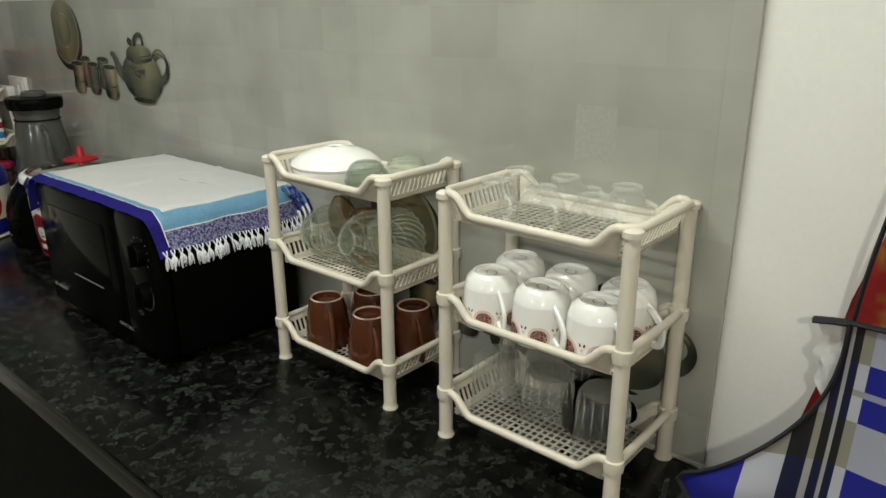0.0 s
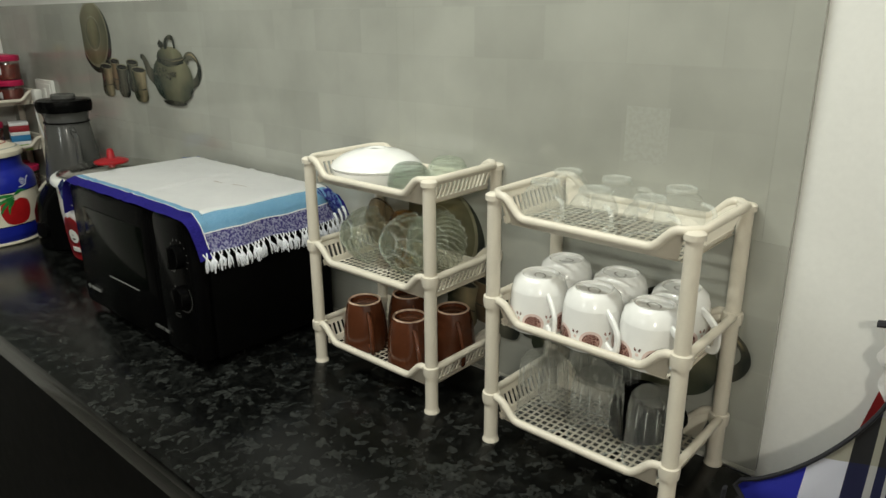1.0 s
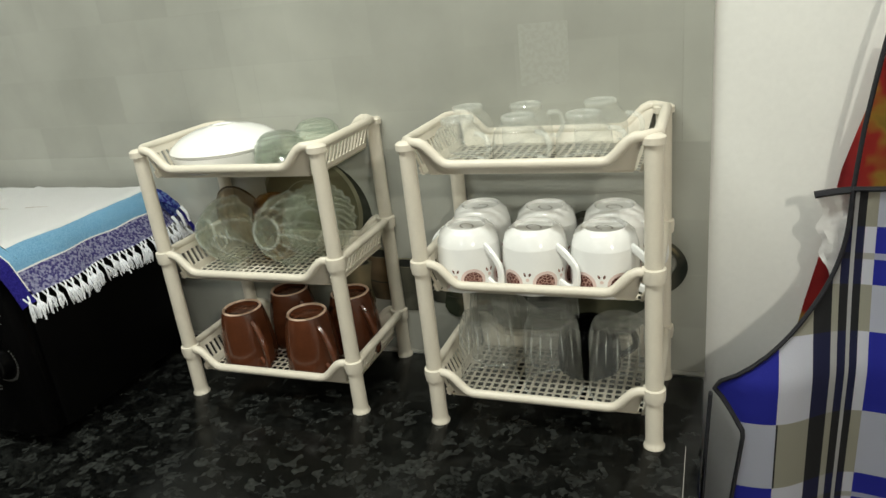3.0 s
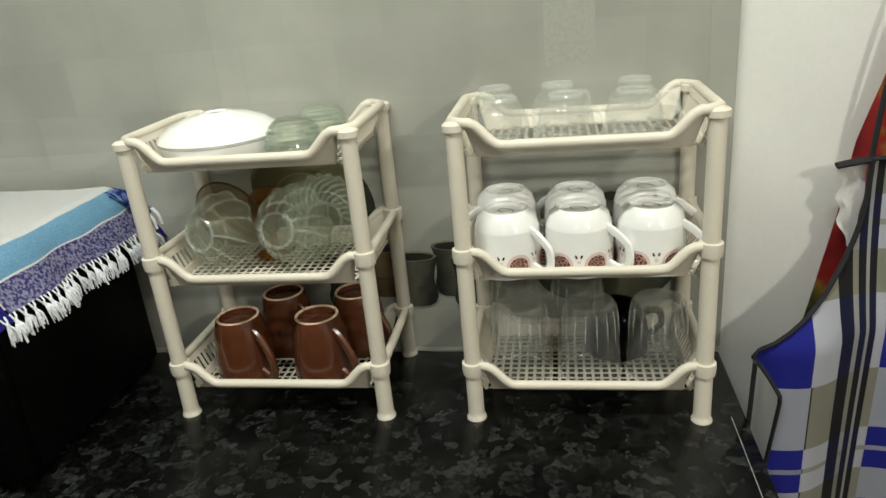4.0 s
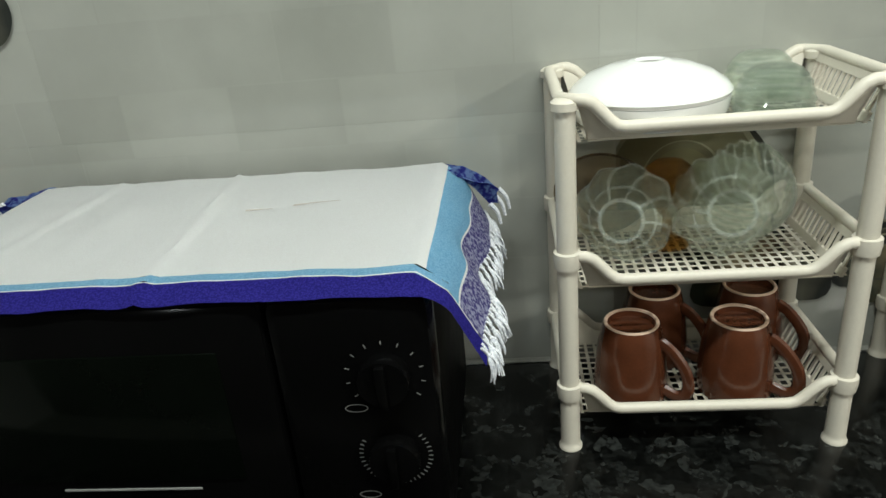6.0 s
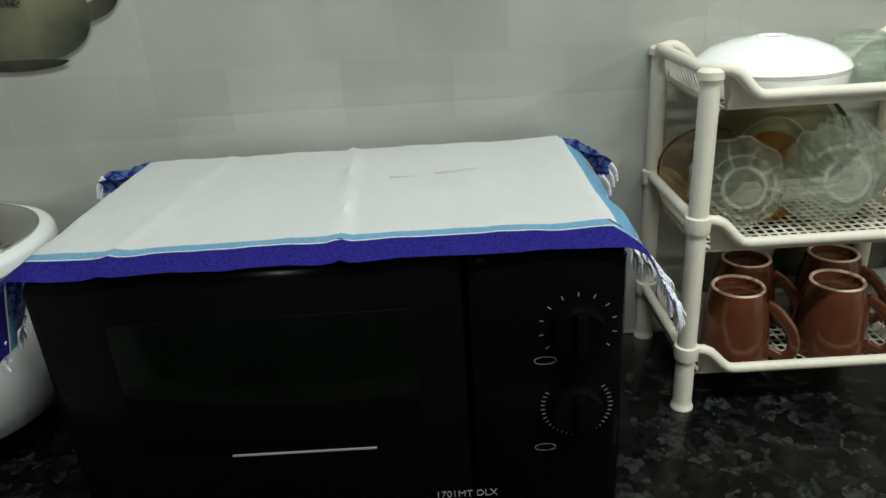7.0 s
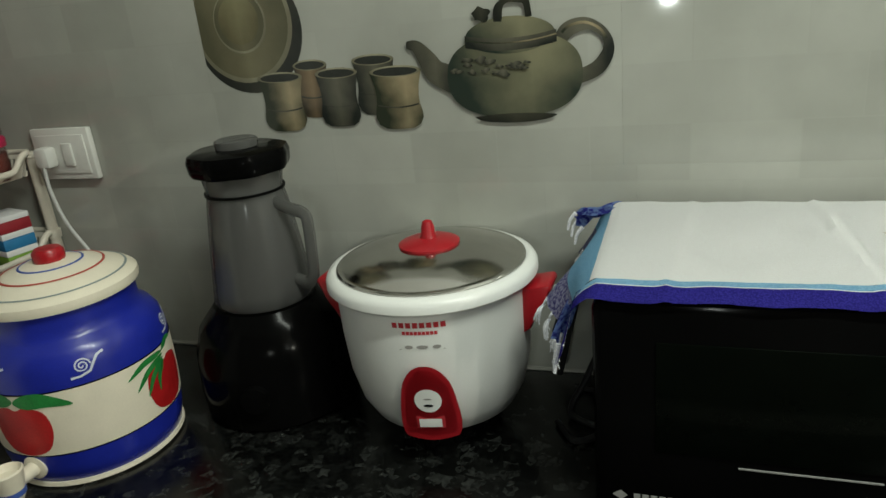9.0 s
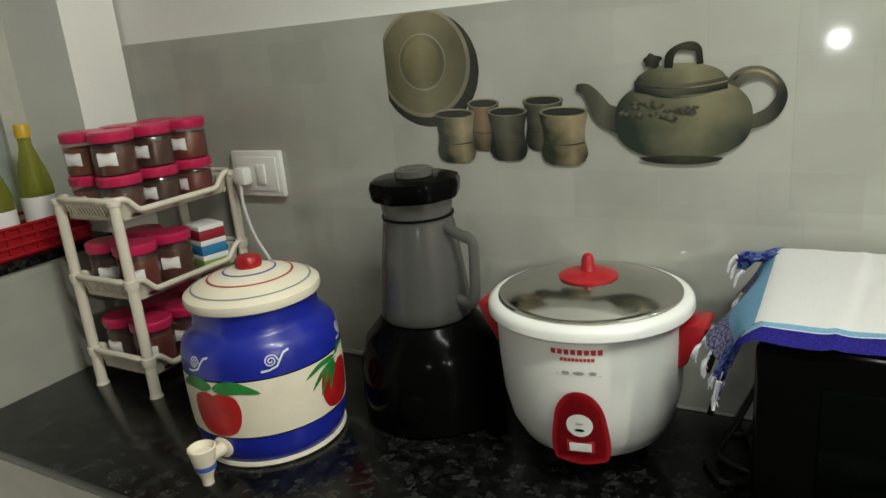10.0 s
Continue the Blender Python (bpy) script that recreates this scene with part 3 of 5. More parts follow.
def rack(place, label, group, turn=0.0):
    """Three-tier rack: four posts with collars and feet, three trays with pierced floors and slotted ends."""
    r = thing("plastic_rack", place, label, "rack", group, turn)
    hw, hd = RW / 2, RD / 2
    for sx in (-1, 1):
        for sy in (-1, 1):
            c = (sx * hw, sy * hd)
            prof = [(0, 0), (0.0125, 0), (0.0125, 0.002), (0.0108, 0.004), (0.0103, 0.010), (0.0100, 0.10)]
            prof += [(0.0096, 0.366), (0.0125, 0.367), (0.0125, 0.374), (0.0095, 0.3765), (0, 0.377)]
            post = part("post", lathe(prof, 18, centre=c), IVORY, r)
            for z in RINGS[:2]:
                part("collar", lathe([(0.0099, z - 0.009), (0.0125, z - 0.009), (0.0135, z), (0.013, z + 0.007), (0.0099, z + 0.008)], 18, centre=c), IVORY, post)
    for z in RINGS:
        bm = bmesh.new()
        drop, low = 0.026, z - 0.036      # the dip of the long rims, the floor

        def rim_z(u):
            """Rim height along a long side, u from its middle."""
            d = hw - abs(u)
            t = min(max((d - 0.016) / 0.034, 0), 1)
            return z + 0.003 - drop * t * t * (3 - 2 * t)

        us = [-hw + 0.010 + (2 * hw - 0.020) * i / 36 for i in range(37)]
        loop = [(u, -hd - 0.004, rim_z(u)) for u in us] + [(hw + 0.004, v, z + 0.003) for v in (-hd + 0.012, -0.03, 0.03, hd - 0.012)]
        loop += [(u, hd + 0.004, rim_z(u)) for u in reversed(us)] + [(-hw - 0.004, v, z + 0.003) for v in (hd - 0.012, 0.03, -0.03, -hd + 0.012)]
        tube(loop, 0.0058, bm, 10, closed=True, flat=1.0)
        # sloping skirts of the long sides
        for s in (-1, 1):
            rows = []
            for u in us:
                k = 1 - 0.012 / hw
                rows.append((bm.verts.new((u, s * (hd + 0.004), rim_z(u))), bm.verts.new((u * k, s * (hd - 0.004), (rim_z(u) + low) / 2 - 0.002)), bm.verts.new((u * k, s * (hd - 0.010), low - 0.002)), bm.verts.new((u * k, s * (hd - 0.0125), low - 0.002)), bm.verts.new((u, s * (hd + 0.001), rim_z(u)))))
            for a, b in zip(rows, rows[1:]):
                for i in range(4):
                    bm.faces.new((a[i], a[i + 1], b[i + 1], b[i]))
        tray = part("tray", bm, IVORY, r)
        # slotted ends: rails and slats
        for s in (-1, 1):
            m = 13
            x_top, x_low = s * (hw + 0.002), s * (hw - 0.012)
            for t0, t1 in ((0.0, 0.22), (0.80, 1.04)):
                bm = bmesh.new()
                q = []
                for t in (t0, t1):
                    xx, zz = x_top + (x_low - x_top) * t, z + 0.001 + (low - z - 0.001) * t
                    q.append([bm.verts.new((xx + o, v, zz)) for v in (-hd + 0.008, hd - 0.008) for o in (0.0006 * s, -s * 0.0028)])
                a, b = q
                for i0, i1 in ((0, 1), (1, 3), (3, 2), (2, 0)):
                    bm.faces.new((a[i0], a[i1], b[i1], b[i0]))
                bm.faces.new((a[0], a[1], a[3], a[2]))
                bm.faces.new((b[0], b[1], b[3], b[2]))
                part("end_rail", bm, IVORY, tray, smooth=False)
            for i in range(m + 1):
                v = -hd + 0.014 + (2 * hd - 0.028) * i / m
                if (s, z) not in SLATS:
                    bm = bmesh.new()
                    top_at, low_at = Vector((x_top, 0, z + 0.001)), Vector((x_low, 0, low))
                    q = [bm.verts.new(p + Vector((0, w, 0))) for p, w in ((top_at, -0.0021), (top_at, 0.0021), (low_at, 0.0021), (low_at, -0.0021))]
                    p = [bm.verts.new(k.co + Vector((-s * 0.0022, 0, 0))) for k in q]
                    bm.faces.new(q)
                    bm.faces.new(p)
                    for i0 in range(4):
                        bm.faces.new((q[i0], q[(i0 + 1) % 4], p[(i0 + 1) % 4], p[i0]))
                    ob = part("slat", bm, IVORY, tray, smooth=False)
                    SLATS[(s, z)] = ob.data
                else:
                    ob = new("slat", SLATS[(s, z)])
                    ob.parent = tray
                ob.location.y = v
        # pierced floor in one piece
        nx, ny, half = 24, 12, 0.0019
        fx, fy = hw - 0.010, hd - 0.010
        xs = sorted(k + d for k in (-fx + 2 * fx * i / nx for i in range(nx + 1)) for d in (-half, half))
        ys = sorted(k + d for k in (-fy + 2 * fy * i / ny for i in range(ny + 1)) for d in (-half, half))
        bm = bmesh.new()
        g = [[bm.verts.new((x, y, low)) for y in ys] for x in xs]
        for i in range(len(xs) - 1):
            for k in range(len(ys) - 1):
                if i % 2 == 0 or k % 2 == 0:
                    bm.faces.new((g[i][k], g[i + 1][k], g[i + 1][k + 1], g[i][k + 1]))
        bmesh.ops.solidify(bm, geom=bm.faces[:], thickness=0.0024)
        part("pierced_floor", bm, IVORY, tray, smooth=False)
    return r


SLATS = {}
GR = "three-tier plastic racks"
RA, RB, RC = (0.436, -0.086, TOP), (0.826, -0.086, TOP), (-1.392, -0.148, TOP)
rack_a = rack(RA, "ivory plastic three-tier rack holding brown mugs and glass bowls", GR)
tagged(copy_thing(rack_a, pose(*RB)), "ivory plastic three-tier rack full of cups and glasses")
tagged(copy_thing(rack_a, pose(*RC, 0, 0, 90)), "ivory plastic three-tier rack packed with spice jars")
F1, F2, F3 = TOP + 0.037, TOP + 0.187, TOP + 0.336   # tray floors


# ---- crockery ----
def brown_mug(place, turn, label):
    m = thing("brown_mug", place, label, "mug", "upturned brown mugs", turn)
    prof = [(0.034, 0.0), (0.0385, 0.0), (0.0395, 0.006), (0.0387, 0.030), (0.0355, 0.060), (0.0305, 0.082), (0.0288, 0.0865), (0.0278, 0.087)]
    part("body", lathe(prof + [(0.0248, 0.0855), (0.0238, 0.080), (0.0, 0.079)], 36), BROWN, m)
    part("foot_ring", lathe([(0.0250, 0.0857), (0.0259, 0.0877), (0.0281, 0.0877), (0.0290, 0.0863)], 36), BISQUE, m, "pale unglazed clay foot ring")
    pts = spline([(0.031, 0, 0.071), (0.045, 0, 0.062), (0.060, 0, 0.042), (0.0635, 0, 0.020), (0.055, 0, 0.009), (0.038, 0, 0.013)], 6)
    part("handle", tube(pts, 0.0048, flat=1.4), BROWN, m)
    return m


first = brown_mug((RA[0] - 0.066, -0.118, F1), -32, "upturned reddish-brown glazed mug on a rack tray")
for x, y, t in ((RA[0] + 0.045, -0.118, -32), (RA[0] - 0.028, -0.046, -30), (RA[0] + 0.078, -0.046, -34)):
    copy_thing(first, pose(x, y, F1, 0, 0, t))


def rosette(cup, R, a0):
    def lay(off):
        return lambda u, v: Vector(((R(v) + off) * math.cos(a0 + u / R(v)), (R(v) + off) * math.sin(a0 + u / R(v)), v))
    part("pink_ring", decal(ellipse(0, 0.0165, 0.0150, 0.0145, 22), lay(0.0004), rings=3), PINK, cup)
    part("rosette", decal(ellipse(0, 0.0165, 0.0112, 0.0110, 22), lay(0.0007), rings=3), UMBER, cup, "dark brown printed rosette")
    for s in (-1, 1):
        part("sprig", decal(ellipse(0.018 * s, 0.0275, 0.0013, 0.0026, 8, 0.4 * s), lay(0.0005), rings=1), UMBER, cup)
    part("dot", decal(ellipse(0.021, 0.021, 0.0022, 0.0022, 8), lay(0.0005), rings=1), PINK, cup)


def white_cup(place, turn):
    m = thing("white_cup", place, "upturned white cup with brown rosettes round its rim", "cup", "upturned white cups", turn)
    pr = [(0.0365, 0.0), (0.0400, 0.0), (0.0403, 0.004), (0.0400, 0.034), (0.0382, 0.055), (0.0345, 0.068), (0.0270, 0.0750), (0.0255, 0.0762)]
    cut = pr.index((0.0382, 0.055))
    part("body", lathe(pr[:cut + 1] + [(0.0362, 0.055), (0.0372, 0.034), pr[0]], 40), OPAL, m)
    part("shoulder", lathe(pr[cut:] + [(0.0235, 0.0755), (0.0225, 0.0725), (0.0, 0.072)], 40), OPAL, m, "glossy white base of the cup")

    def R(v):
        return 0.0403 - 0.0003 * v / 0.03

    for k in range(6):
        rosette(m, R, radians(60 * k + 30))
    part("stamp", ribbon([(0.010 * math.cos(t * 0.35), 0.007 * math.sin(t * 0.35)) for t in range(15)], 0.0022, lambda u, v: Vector((u, v, 0.0724))), STAMP, m)
    pts = spline([(0.036, 0, 0.056), (0.046, 0, 0.051), (0.058, 0, 0.042), (0.064, 0, 0.034), (0.0645, 0, 0.018), (0.060, 0, 0.010), (0.051, 0, 0.008), (0.039, 0, 0.012)], 6)
    part("handle", tube(pts, 0.0034, flat=1.6), OPAL, m)
    return m


first = white_cup((RB[0] - 0.088, -0.122, F2), -38)
for x, y, t in ((-0.004, -0.122, -32), (0.078, -0.120, -28), (-0.094, -0.045, -150), (-0.006, -0.048, 140), (0.080, -0.045, -20)):
    copy_thing(first, pose(RB[0] + x, y, F2, 0, 0, t))


def shell(profile, thick):
    """Closes a thin-walled profile: outer line up, inner line back."""
    inner = [(max(r - thick, 0.0), z) for r, z in reversed(profile)]
    top_r, top_z = profile[-1]
    if top_r < 1e-6:
        inner = [(0.0, top_z - thick)] + [(max(r - thick, 0.0005), min(z, top_z - thick)) for r, z in reversed(profile[:-1])]
    return profile + inner + [profile[0]]


def ring(r, z, thick):
    """A round bead of glass at radius r and height z."""
    return tube([(r * math.cos(2 * math.pi * k / 32), r * math.sin(2 * math.pi * k / 32), z) for k in range(32)], thick, seg=6, closed=True)


def glass_cup(place, turn):
    m = thing("glass_cup", place, "upturned clear glass cup with a handle", "glass cup", "upturned glass cups", turn)
    pr = [(0.0312, 0.001), (0.0318, 0.020), (0.0298, 0.035), (0.0245, 0.044), (0.0190, 0.0475), (0.0195, 0.0535), (0.018, 0.0555), (0.0, 0.0535)]
    part("body", lathe(pr, 36), CLEAR, m)
    part("lip", ring(0.0308, 0.0016, 0.0014), GLASSEDGE, m)
    part("foot_ring", lathe([(0.0150, 0.0535), (0.0160, 0.0562), (0.0190, 0.0562), (0.0200, 0.0530), (0.0188, 0.0500)], 32), GLASSEDGE, m, "thick glass foot ring")
    pts = spline([(0.030, 0, 0.040), (0.046, 0, 0.037), (0.050, 0, 0.022), (0.043, 0, 0.010), (0.0320, 0, 0.011)], 5)
    part("handle", tube(pts, 0.0030, seg=8), GLASSEDGE, m)
    return m


first = glass_cup((RB[0] - 0.088, -0.118, F3), -30)
for x, y, t in ((-0.016, -0.116, -35), (0.058, -0.114, -20), (-0.100, -0.042, 100), (-0.024, -0.044, 40), (0.066, -0.042, -12)):
    copy_thing(first, pose(RB[0] + x, y, F3, 0, 0, t))


def around(parent, name, bm, material, steps, count):
    """Repeats one piece about the upright axis of its thing."""
    first_one = part(name, bm, material, parent)
    for k, step in enumerate(steps):
        ob = first_one if k == 0 else new(name, first_one.data)
        ob.parent = parent
        ob.matrix_basis = pose(0, 0, 0, 0, 0, 360 * step / count)


def tumbler(place, turn):
    pr = [(0.0380, 0.001), (0.037, 0.03), (0.0362, 0.045), (0.0352, 0.062), (0.0345, 0.075), (0.0325, 0.094), (0.029, 0.100), (0.0, 0.100)]
    ob = thing("tall_glass", place, "upturned tall fluted drinking glass", "glass", "tall glasses", turn)
    part("body", lathe(pr, 42), CLEAR, ob)
    part("lip", ring(0.0378, 0.0016, 0.0013), GLASSEDGE, ob)
    part("base", lathe([(0.0, 0.0955), (0.0270, 0.0955), (0.0292, 0.0985), (0.0280, 0.1006), (0.0, 0.1006)], 40), CLEAR, ob, "thick clear glass base")
    for low in (0.050, 0.058):
        pts = [(r2 + 0.0003, 0, z2) for r2, z2 in ((0.0318, 0.0950), (0.0340, 0.080), (0.0350, 0.066), (0.0356, low))]
        around(ob, "flute", tube(pts, lambda t: 0.0014 * (1 - 0.8 * t) * min(1, 0.3 + 4 * t), seg=5), GLASSEDGE, range(0, 16, 2) if low < 0.055 else range(1, 16, 2), 16)
    return ob


first = tumbler((RB[0] - 0.078, -0.118, F1), 0)
for x, y, t in ((0.008, -0.116, 11), (0.090, -0.112, 5), (-0.088, -0.042, 3), (-0.006, -0.040, 20)):
    copy_thing(first, pose(RB[0] + x, y, F1, 0, 0, t))

mug = thing("black_mug", (RB[0] + 0.044, -0.056, F1), "black glazed mug standing upside down among glasses", "mug", turn=10)
part("body", lathe([(0.038, 0), (0.041, 0.002), (0.0415, 0.03), (0.037, 0.055), (0.028, 0.066), (0.022, 0.067), (0.021, 0.064), (0, 0.064)], 32), BLACK, mug)
part("handle", tube(spline([(0.038, 0, 0.052), (0.056, 0, 0.050), (0.060, 0, 0.030), (0.040, 0, 0.014)], 6), 0.0045), BLACK, mug)

# covered dish on the upper tray
dish = thing("covered_dish", (RA[0] - 0.050, -0.092, F3), "round white casserole dish with a domed lid", "dish")
part("bowl", lathe([(0, 0.0), (0.062, 0.0), (0.070, 0.003), (0.0735, 0.012), (0.075, 0.024), (0.070, 0.024), (0.062, 0.009), (0, 0.005)], 56), OPAL, dish)
part("lid", lathe([(0.0745, 0.0245), (0.076, 0.028), (0.072, 0.034), (0.058, 0.044), (0.038, 0.0515), (0.021, 0.0545), (0.018, 0.056), (0.014, 0.0562), (0.012, 0.0545), (0, 0.054)], 56), OPAL, dish)
part("stamp", decal(ellipse(0, 0, 0.009, 0.0045), lambda u, v: Vector((u, v, 0.0546)), rings=1), STAMP, dish)


def ribbed_bowl(place, label):
    pr = [(0.033, 0.0), (0.0345, 0.004), (0.035, 0.018), (0.031, 0.034), (0.023, 0.045), (0.016, 0.048), (0.0, 0.048)]
    fine = []
    for (r0, z0), (r1, z1) in zip(pr, pr[1:]):
        for k in range(4):
            t = k / 4
            fine.append((r0 + (r1 - r0) * t, z0 + (z1 - z0) * t))
    fine.append(pr[-1])
    fine = [(r * (1 + 0.035 * math.sin(z * 820)) if r > 0.01 else r, z) for r, z in fine]
    ob = part("green_glass_bowl", lathe(shell(fine, 0.0024), 36), GREENGLASS)
    ob.location = place
    return tagged(ob, label, "glass bowl", "pale green glass bowls")


ribbed_bowl((RA[0] + 0.056, -0.122, F3), "small upturned pale green ribbed glass bowl")
ribbed_bowl((RA[0] + 0.068, -0.046, F3), "small upturned pale green ribbed glass bowl, nearer the wall")


def bowl(name, place, radius, height, material, flutes, tilt, label, cat):
    """A pressed glass bowl: a thin wall, with raised ribs, a scalloped lip and a foot ring."""
    pr = [(0.0, 0.0), (radius * 0.42, 0.0), (radius * 0.55, height * 0.12), (radius * 0.80, height * 0.42), (radius * 0.95, height * 0.75), (radius, height)]

    def wave(a, z):
        return 1 + (0.040 * math.cos(flutes * a) * min(1, z / height * 1.4) if flutes else 0)

    ob = thing(name, place, label, cat, "glass bowls on the middle tray")
    ob.matrix_basis = pose(*place, *tilt)
    part("wall", lathe(pr, 72, wave=wave), material, ob)
    if flutes:
        pts, twist = [], 0.9 if flutes > 15 else 0.35
        for r2, z2 in pr[1:]:
            a = twist * z2 / height
            pts.append((r2 * wave(a, z2) * 1.004 * math.cos(a), r2 * wave(a, z2) * 1.004 * math.sin(a), z2))
        around(ob, "rib", tube(spline(pts, 2), lambda t: 0.0006 + 0.0014 * math.sin(math.pi * t), seg=5), BOWLRIB, range(flutes), flutes)
        for r2, z2, w in ((radius * 0.42, 0.001, 0.0022), (radius * 0.66, height * 0.27, 0.0012)):
            part("foot_ring", ring(r2, z2, w), BOWLRIB, ob)
        lip = [(radius * wave(a, height) * math.cos(a), radius * wave(a, height) * math.sin(a), height + 0.0015 * math.cos(flutes * a)) for a in (2 * math.pi * k / 120 for k in range(120))]
        part("lip", tube(lip, 0.0016, seg=5, closed=True), BOWLRIB, ob)
    else:
        part("lip", ring(radius, height, 0.0016), material, ob)
    return ob


BOWLRIB = edge_glass("pressed_glass_ribs", 0.13)


# bowls stand on edge, leaning, their feet towards the room
bowl("glass_bowl", (RA[0] - 0.082, -0.140, F2 + 0.061), 0.049, 0.048, BOWLGLASS, 9, (-102, 0, -14), "clear scalloped glass bowl standing on its edge", "glass bowl")
bowl("glass_bowl", (RA[0] + 0.022, -0.142, F2 + 0.064), 0.051, 0.050, BOWLGLASS, 12, (-102, 0, -6), "clear scalloped glass bowl standing on its edge", "glass bowl")
bowl("glass_bowl", (RA[0] + 0.072, -0.108, F2 + 0.064), 0.052, 0.050, BOWLGLASS, 24, (-100, 0, 18), "clear fluted glass bowl standing on its edge", "glass bowl")
bowl("brown_glass_bowl", (RA[0] - 0.092, -0.066, F2 + 0.047), 0.051, 0.028, BROWNGLASS, 0, (-76, 0, -10), "smoked brown glass bowl leaning behind clear ones", "glass bowl")
gob = part("amber_goblet", lathe([(0, 0), (0.024, 0), (0.025, 0.003), (0.006, 0.010), (0.005, 0.030), (0.012, 0.040), (0.024, 0.052), (0.028, 0.070), (0.024, 0.086), (0.016, 0.093), (0, 0.094)], 32), AMBER)
gob.location = (RA[0] - 0.020, -0.060, F2)
tagged(gob, "amber glass goblet among clear bowls", "goblet")

# ---- microwave ----
MX0, MX1, MY0, MY1, MZ0, MZ1 = -0.286, 0.187, -0.325, -0.035, TOP + 0.014, TOP + 0.281
mw = thing("microwave_oven", ((MX0 + MX1) / 2, (MY0 + MY1) / 2, TOP), "glossy black microwave oven under a cloth", "microwave")
ox, oy = -(MX0 + MX1) / 2, -(MY0 + MY1) / 2


def mbox(x0, x1, y0, y1, z0, z1, bevel=0.0):
    return boxed(x0 + ox, x1 + ox, y0 + oy, y1 + oy, z0 - TOP, z1 - TOP, bevel=bevel)


part("case", mbox(MX0 + 0.004, MX1 - 0.004, MY0 + 0.022, MY1, MZ0, MZ1, 0.008), BLACKMAT, mw)
door = part("door", mbox(MX0, 0.0586, MY0 - 0.012, MY0 + 0.0215, MZ0 + 0.002, MZ1 - 0.002, 0.012), BLACK, mw)
panel = part("control_panel", mbox(0.0590, MX1, MY0 - 0.012, MY0 + 0.0215, MZ0 + 0.002, MZ1 - 0.002, 0.012), BLACK, mw)
part("oven_window", mbox(-0.225, 0.018, MY0 - 0.0136, MY0 - 0.0105, 0.965, 1.088, 0.001), SCREEN, door)
fy = MY0 - 0.0122 + oy
part("handle_slot", mbox(-0.147, -0.023, MY0 - 0.0132, MY0 - 0.011, 0.9548, 0.9563), SILVER, door)
part("logo_mark", decal([(-0.268 + ox, 0.057), (-0.259 + ox, 0.063), (-0.252 + ox, 0.057), (-0.259 + ox, 0.051)], lambda u, v: Vector((u, fy, v)), rings=1), SILVER, door, smooth=False)
for k in range(5):
    part("logo_bar", mbox(-0.246 + k * 0.0085, -0.2395 + k * 0.0085, MY0 - 0.0126, MY0 - 0.011, 0.904, 0.910), SILVER, door, smooth=False)


def text_mesh(name, words, size, material, parent, m):
    cu = bpy.data.curves.new(name, "FONT")
    cu.body, cu.size, cu.extrude = words, size, 0.0002
    tmp = bpy.data.objects.new(name, cu)
    scene.collection.objects.link(tmp)
    me = bpy.data.meshes.new_from_object(tmp.evaluated_get(bpy.context.evaluated_depsgraph_get()))
    bpy.data.objects.remove(tmp)
    me.materials.clear()
    me.materials.append(material)
    ob = new(name, me)
    ob.parent = parent
    ob.matrix_basis = m
    return ob


text_mesh("model_lettering", "1701MT DLX", 0.0098, SILVER, panel, pose(0.0235 + ox, fy - 0.0004, 0.0465, 90, 0, 0))
for z, r, lab in ((1.062, 0.021, "cooking power dial"), (0.987, 0.021, "timer dial")):
    dial = part("dial", lathe([(0, 0.0), (r, 0.0), (r, 0.010), (r * 0.93, 0.014), (0, 0.014)], 36), BLACK, panel, lab)
    dial.matrix_basis = pose(0.147 + ox, fy + 0.001, z - TOP, 90, 0, 0)
    part("grip", boxed(-0.004, 0.004, -r * 0.9, r * 0.9, 0.0135, 0.021, bevel=0.0015), BLACK, dial)
    n = 11 if z > 1.02 else 30
    bm = bmesh.new()
    for k in range(n):
        a = radians(215 - 250 * k / (n - 1)) if n == 11 else radians(150 + 250 * k / (n - 1))
        b2 = 0.028 if n == 11 else 0.0265
        c, s = math.cos(a), math.sin(a)
        ribbon([(0.147 + ox + b2 * c, z - TOP + b2 * s), (0.147 + ox + (b2 + 0.0035) * c, z - TOP + (b2 + 0.0035) * s)], 0.0009, lambda u, v: Vector((u, fy - 0.0003, v)), bm)
    part("dial_marks", bm, SILVER, panel, "fine silver scale marks", smooth=False)
for z in (1.033, 0.946):
    part("oval_mark", ribbon([(0.121 + ox + 0.009 * math.cos(t * 0.31), z - TOP + 0.0035 * math.sin(t * 0.31)) for t in range(21)], 0.0007, lambda u, v: Vector((u, fy - 0.0003, v))), SILVER, panel, smooth=False)
for x in (MX0 + 0.05, MX1 - 0.05):
    for y in (MY0 + 0.05, MY1 - 0.04):
        part("foot", lathe([(0, 0), (0.012, 0), (0.014, 0.016), (0, 0.016)], 16, centre=(x + ox, y + oy)), BLACKMAT, mw)

# ---- cloth over the microwave ----
cloth = thing("table_cloth", (0, 0, 1.1335), "white cotton cloth with blue borders and tassels over a microwave", "cloth")
CX0, CX1, CY0, CY1, CZ = -0.290, 0.183, -0.331, -0.045, 1.1335


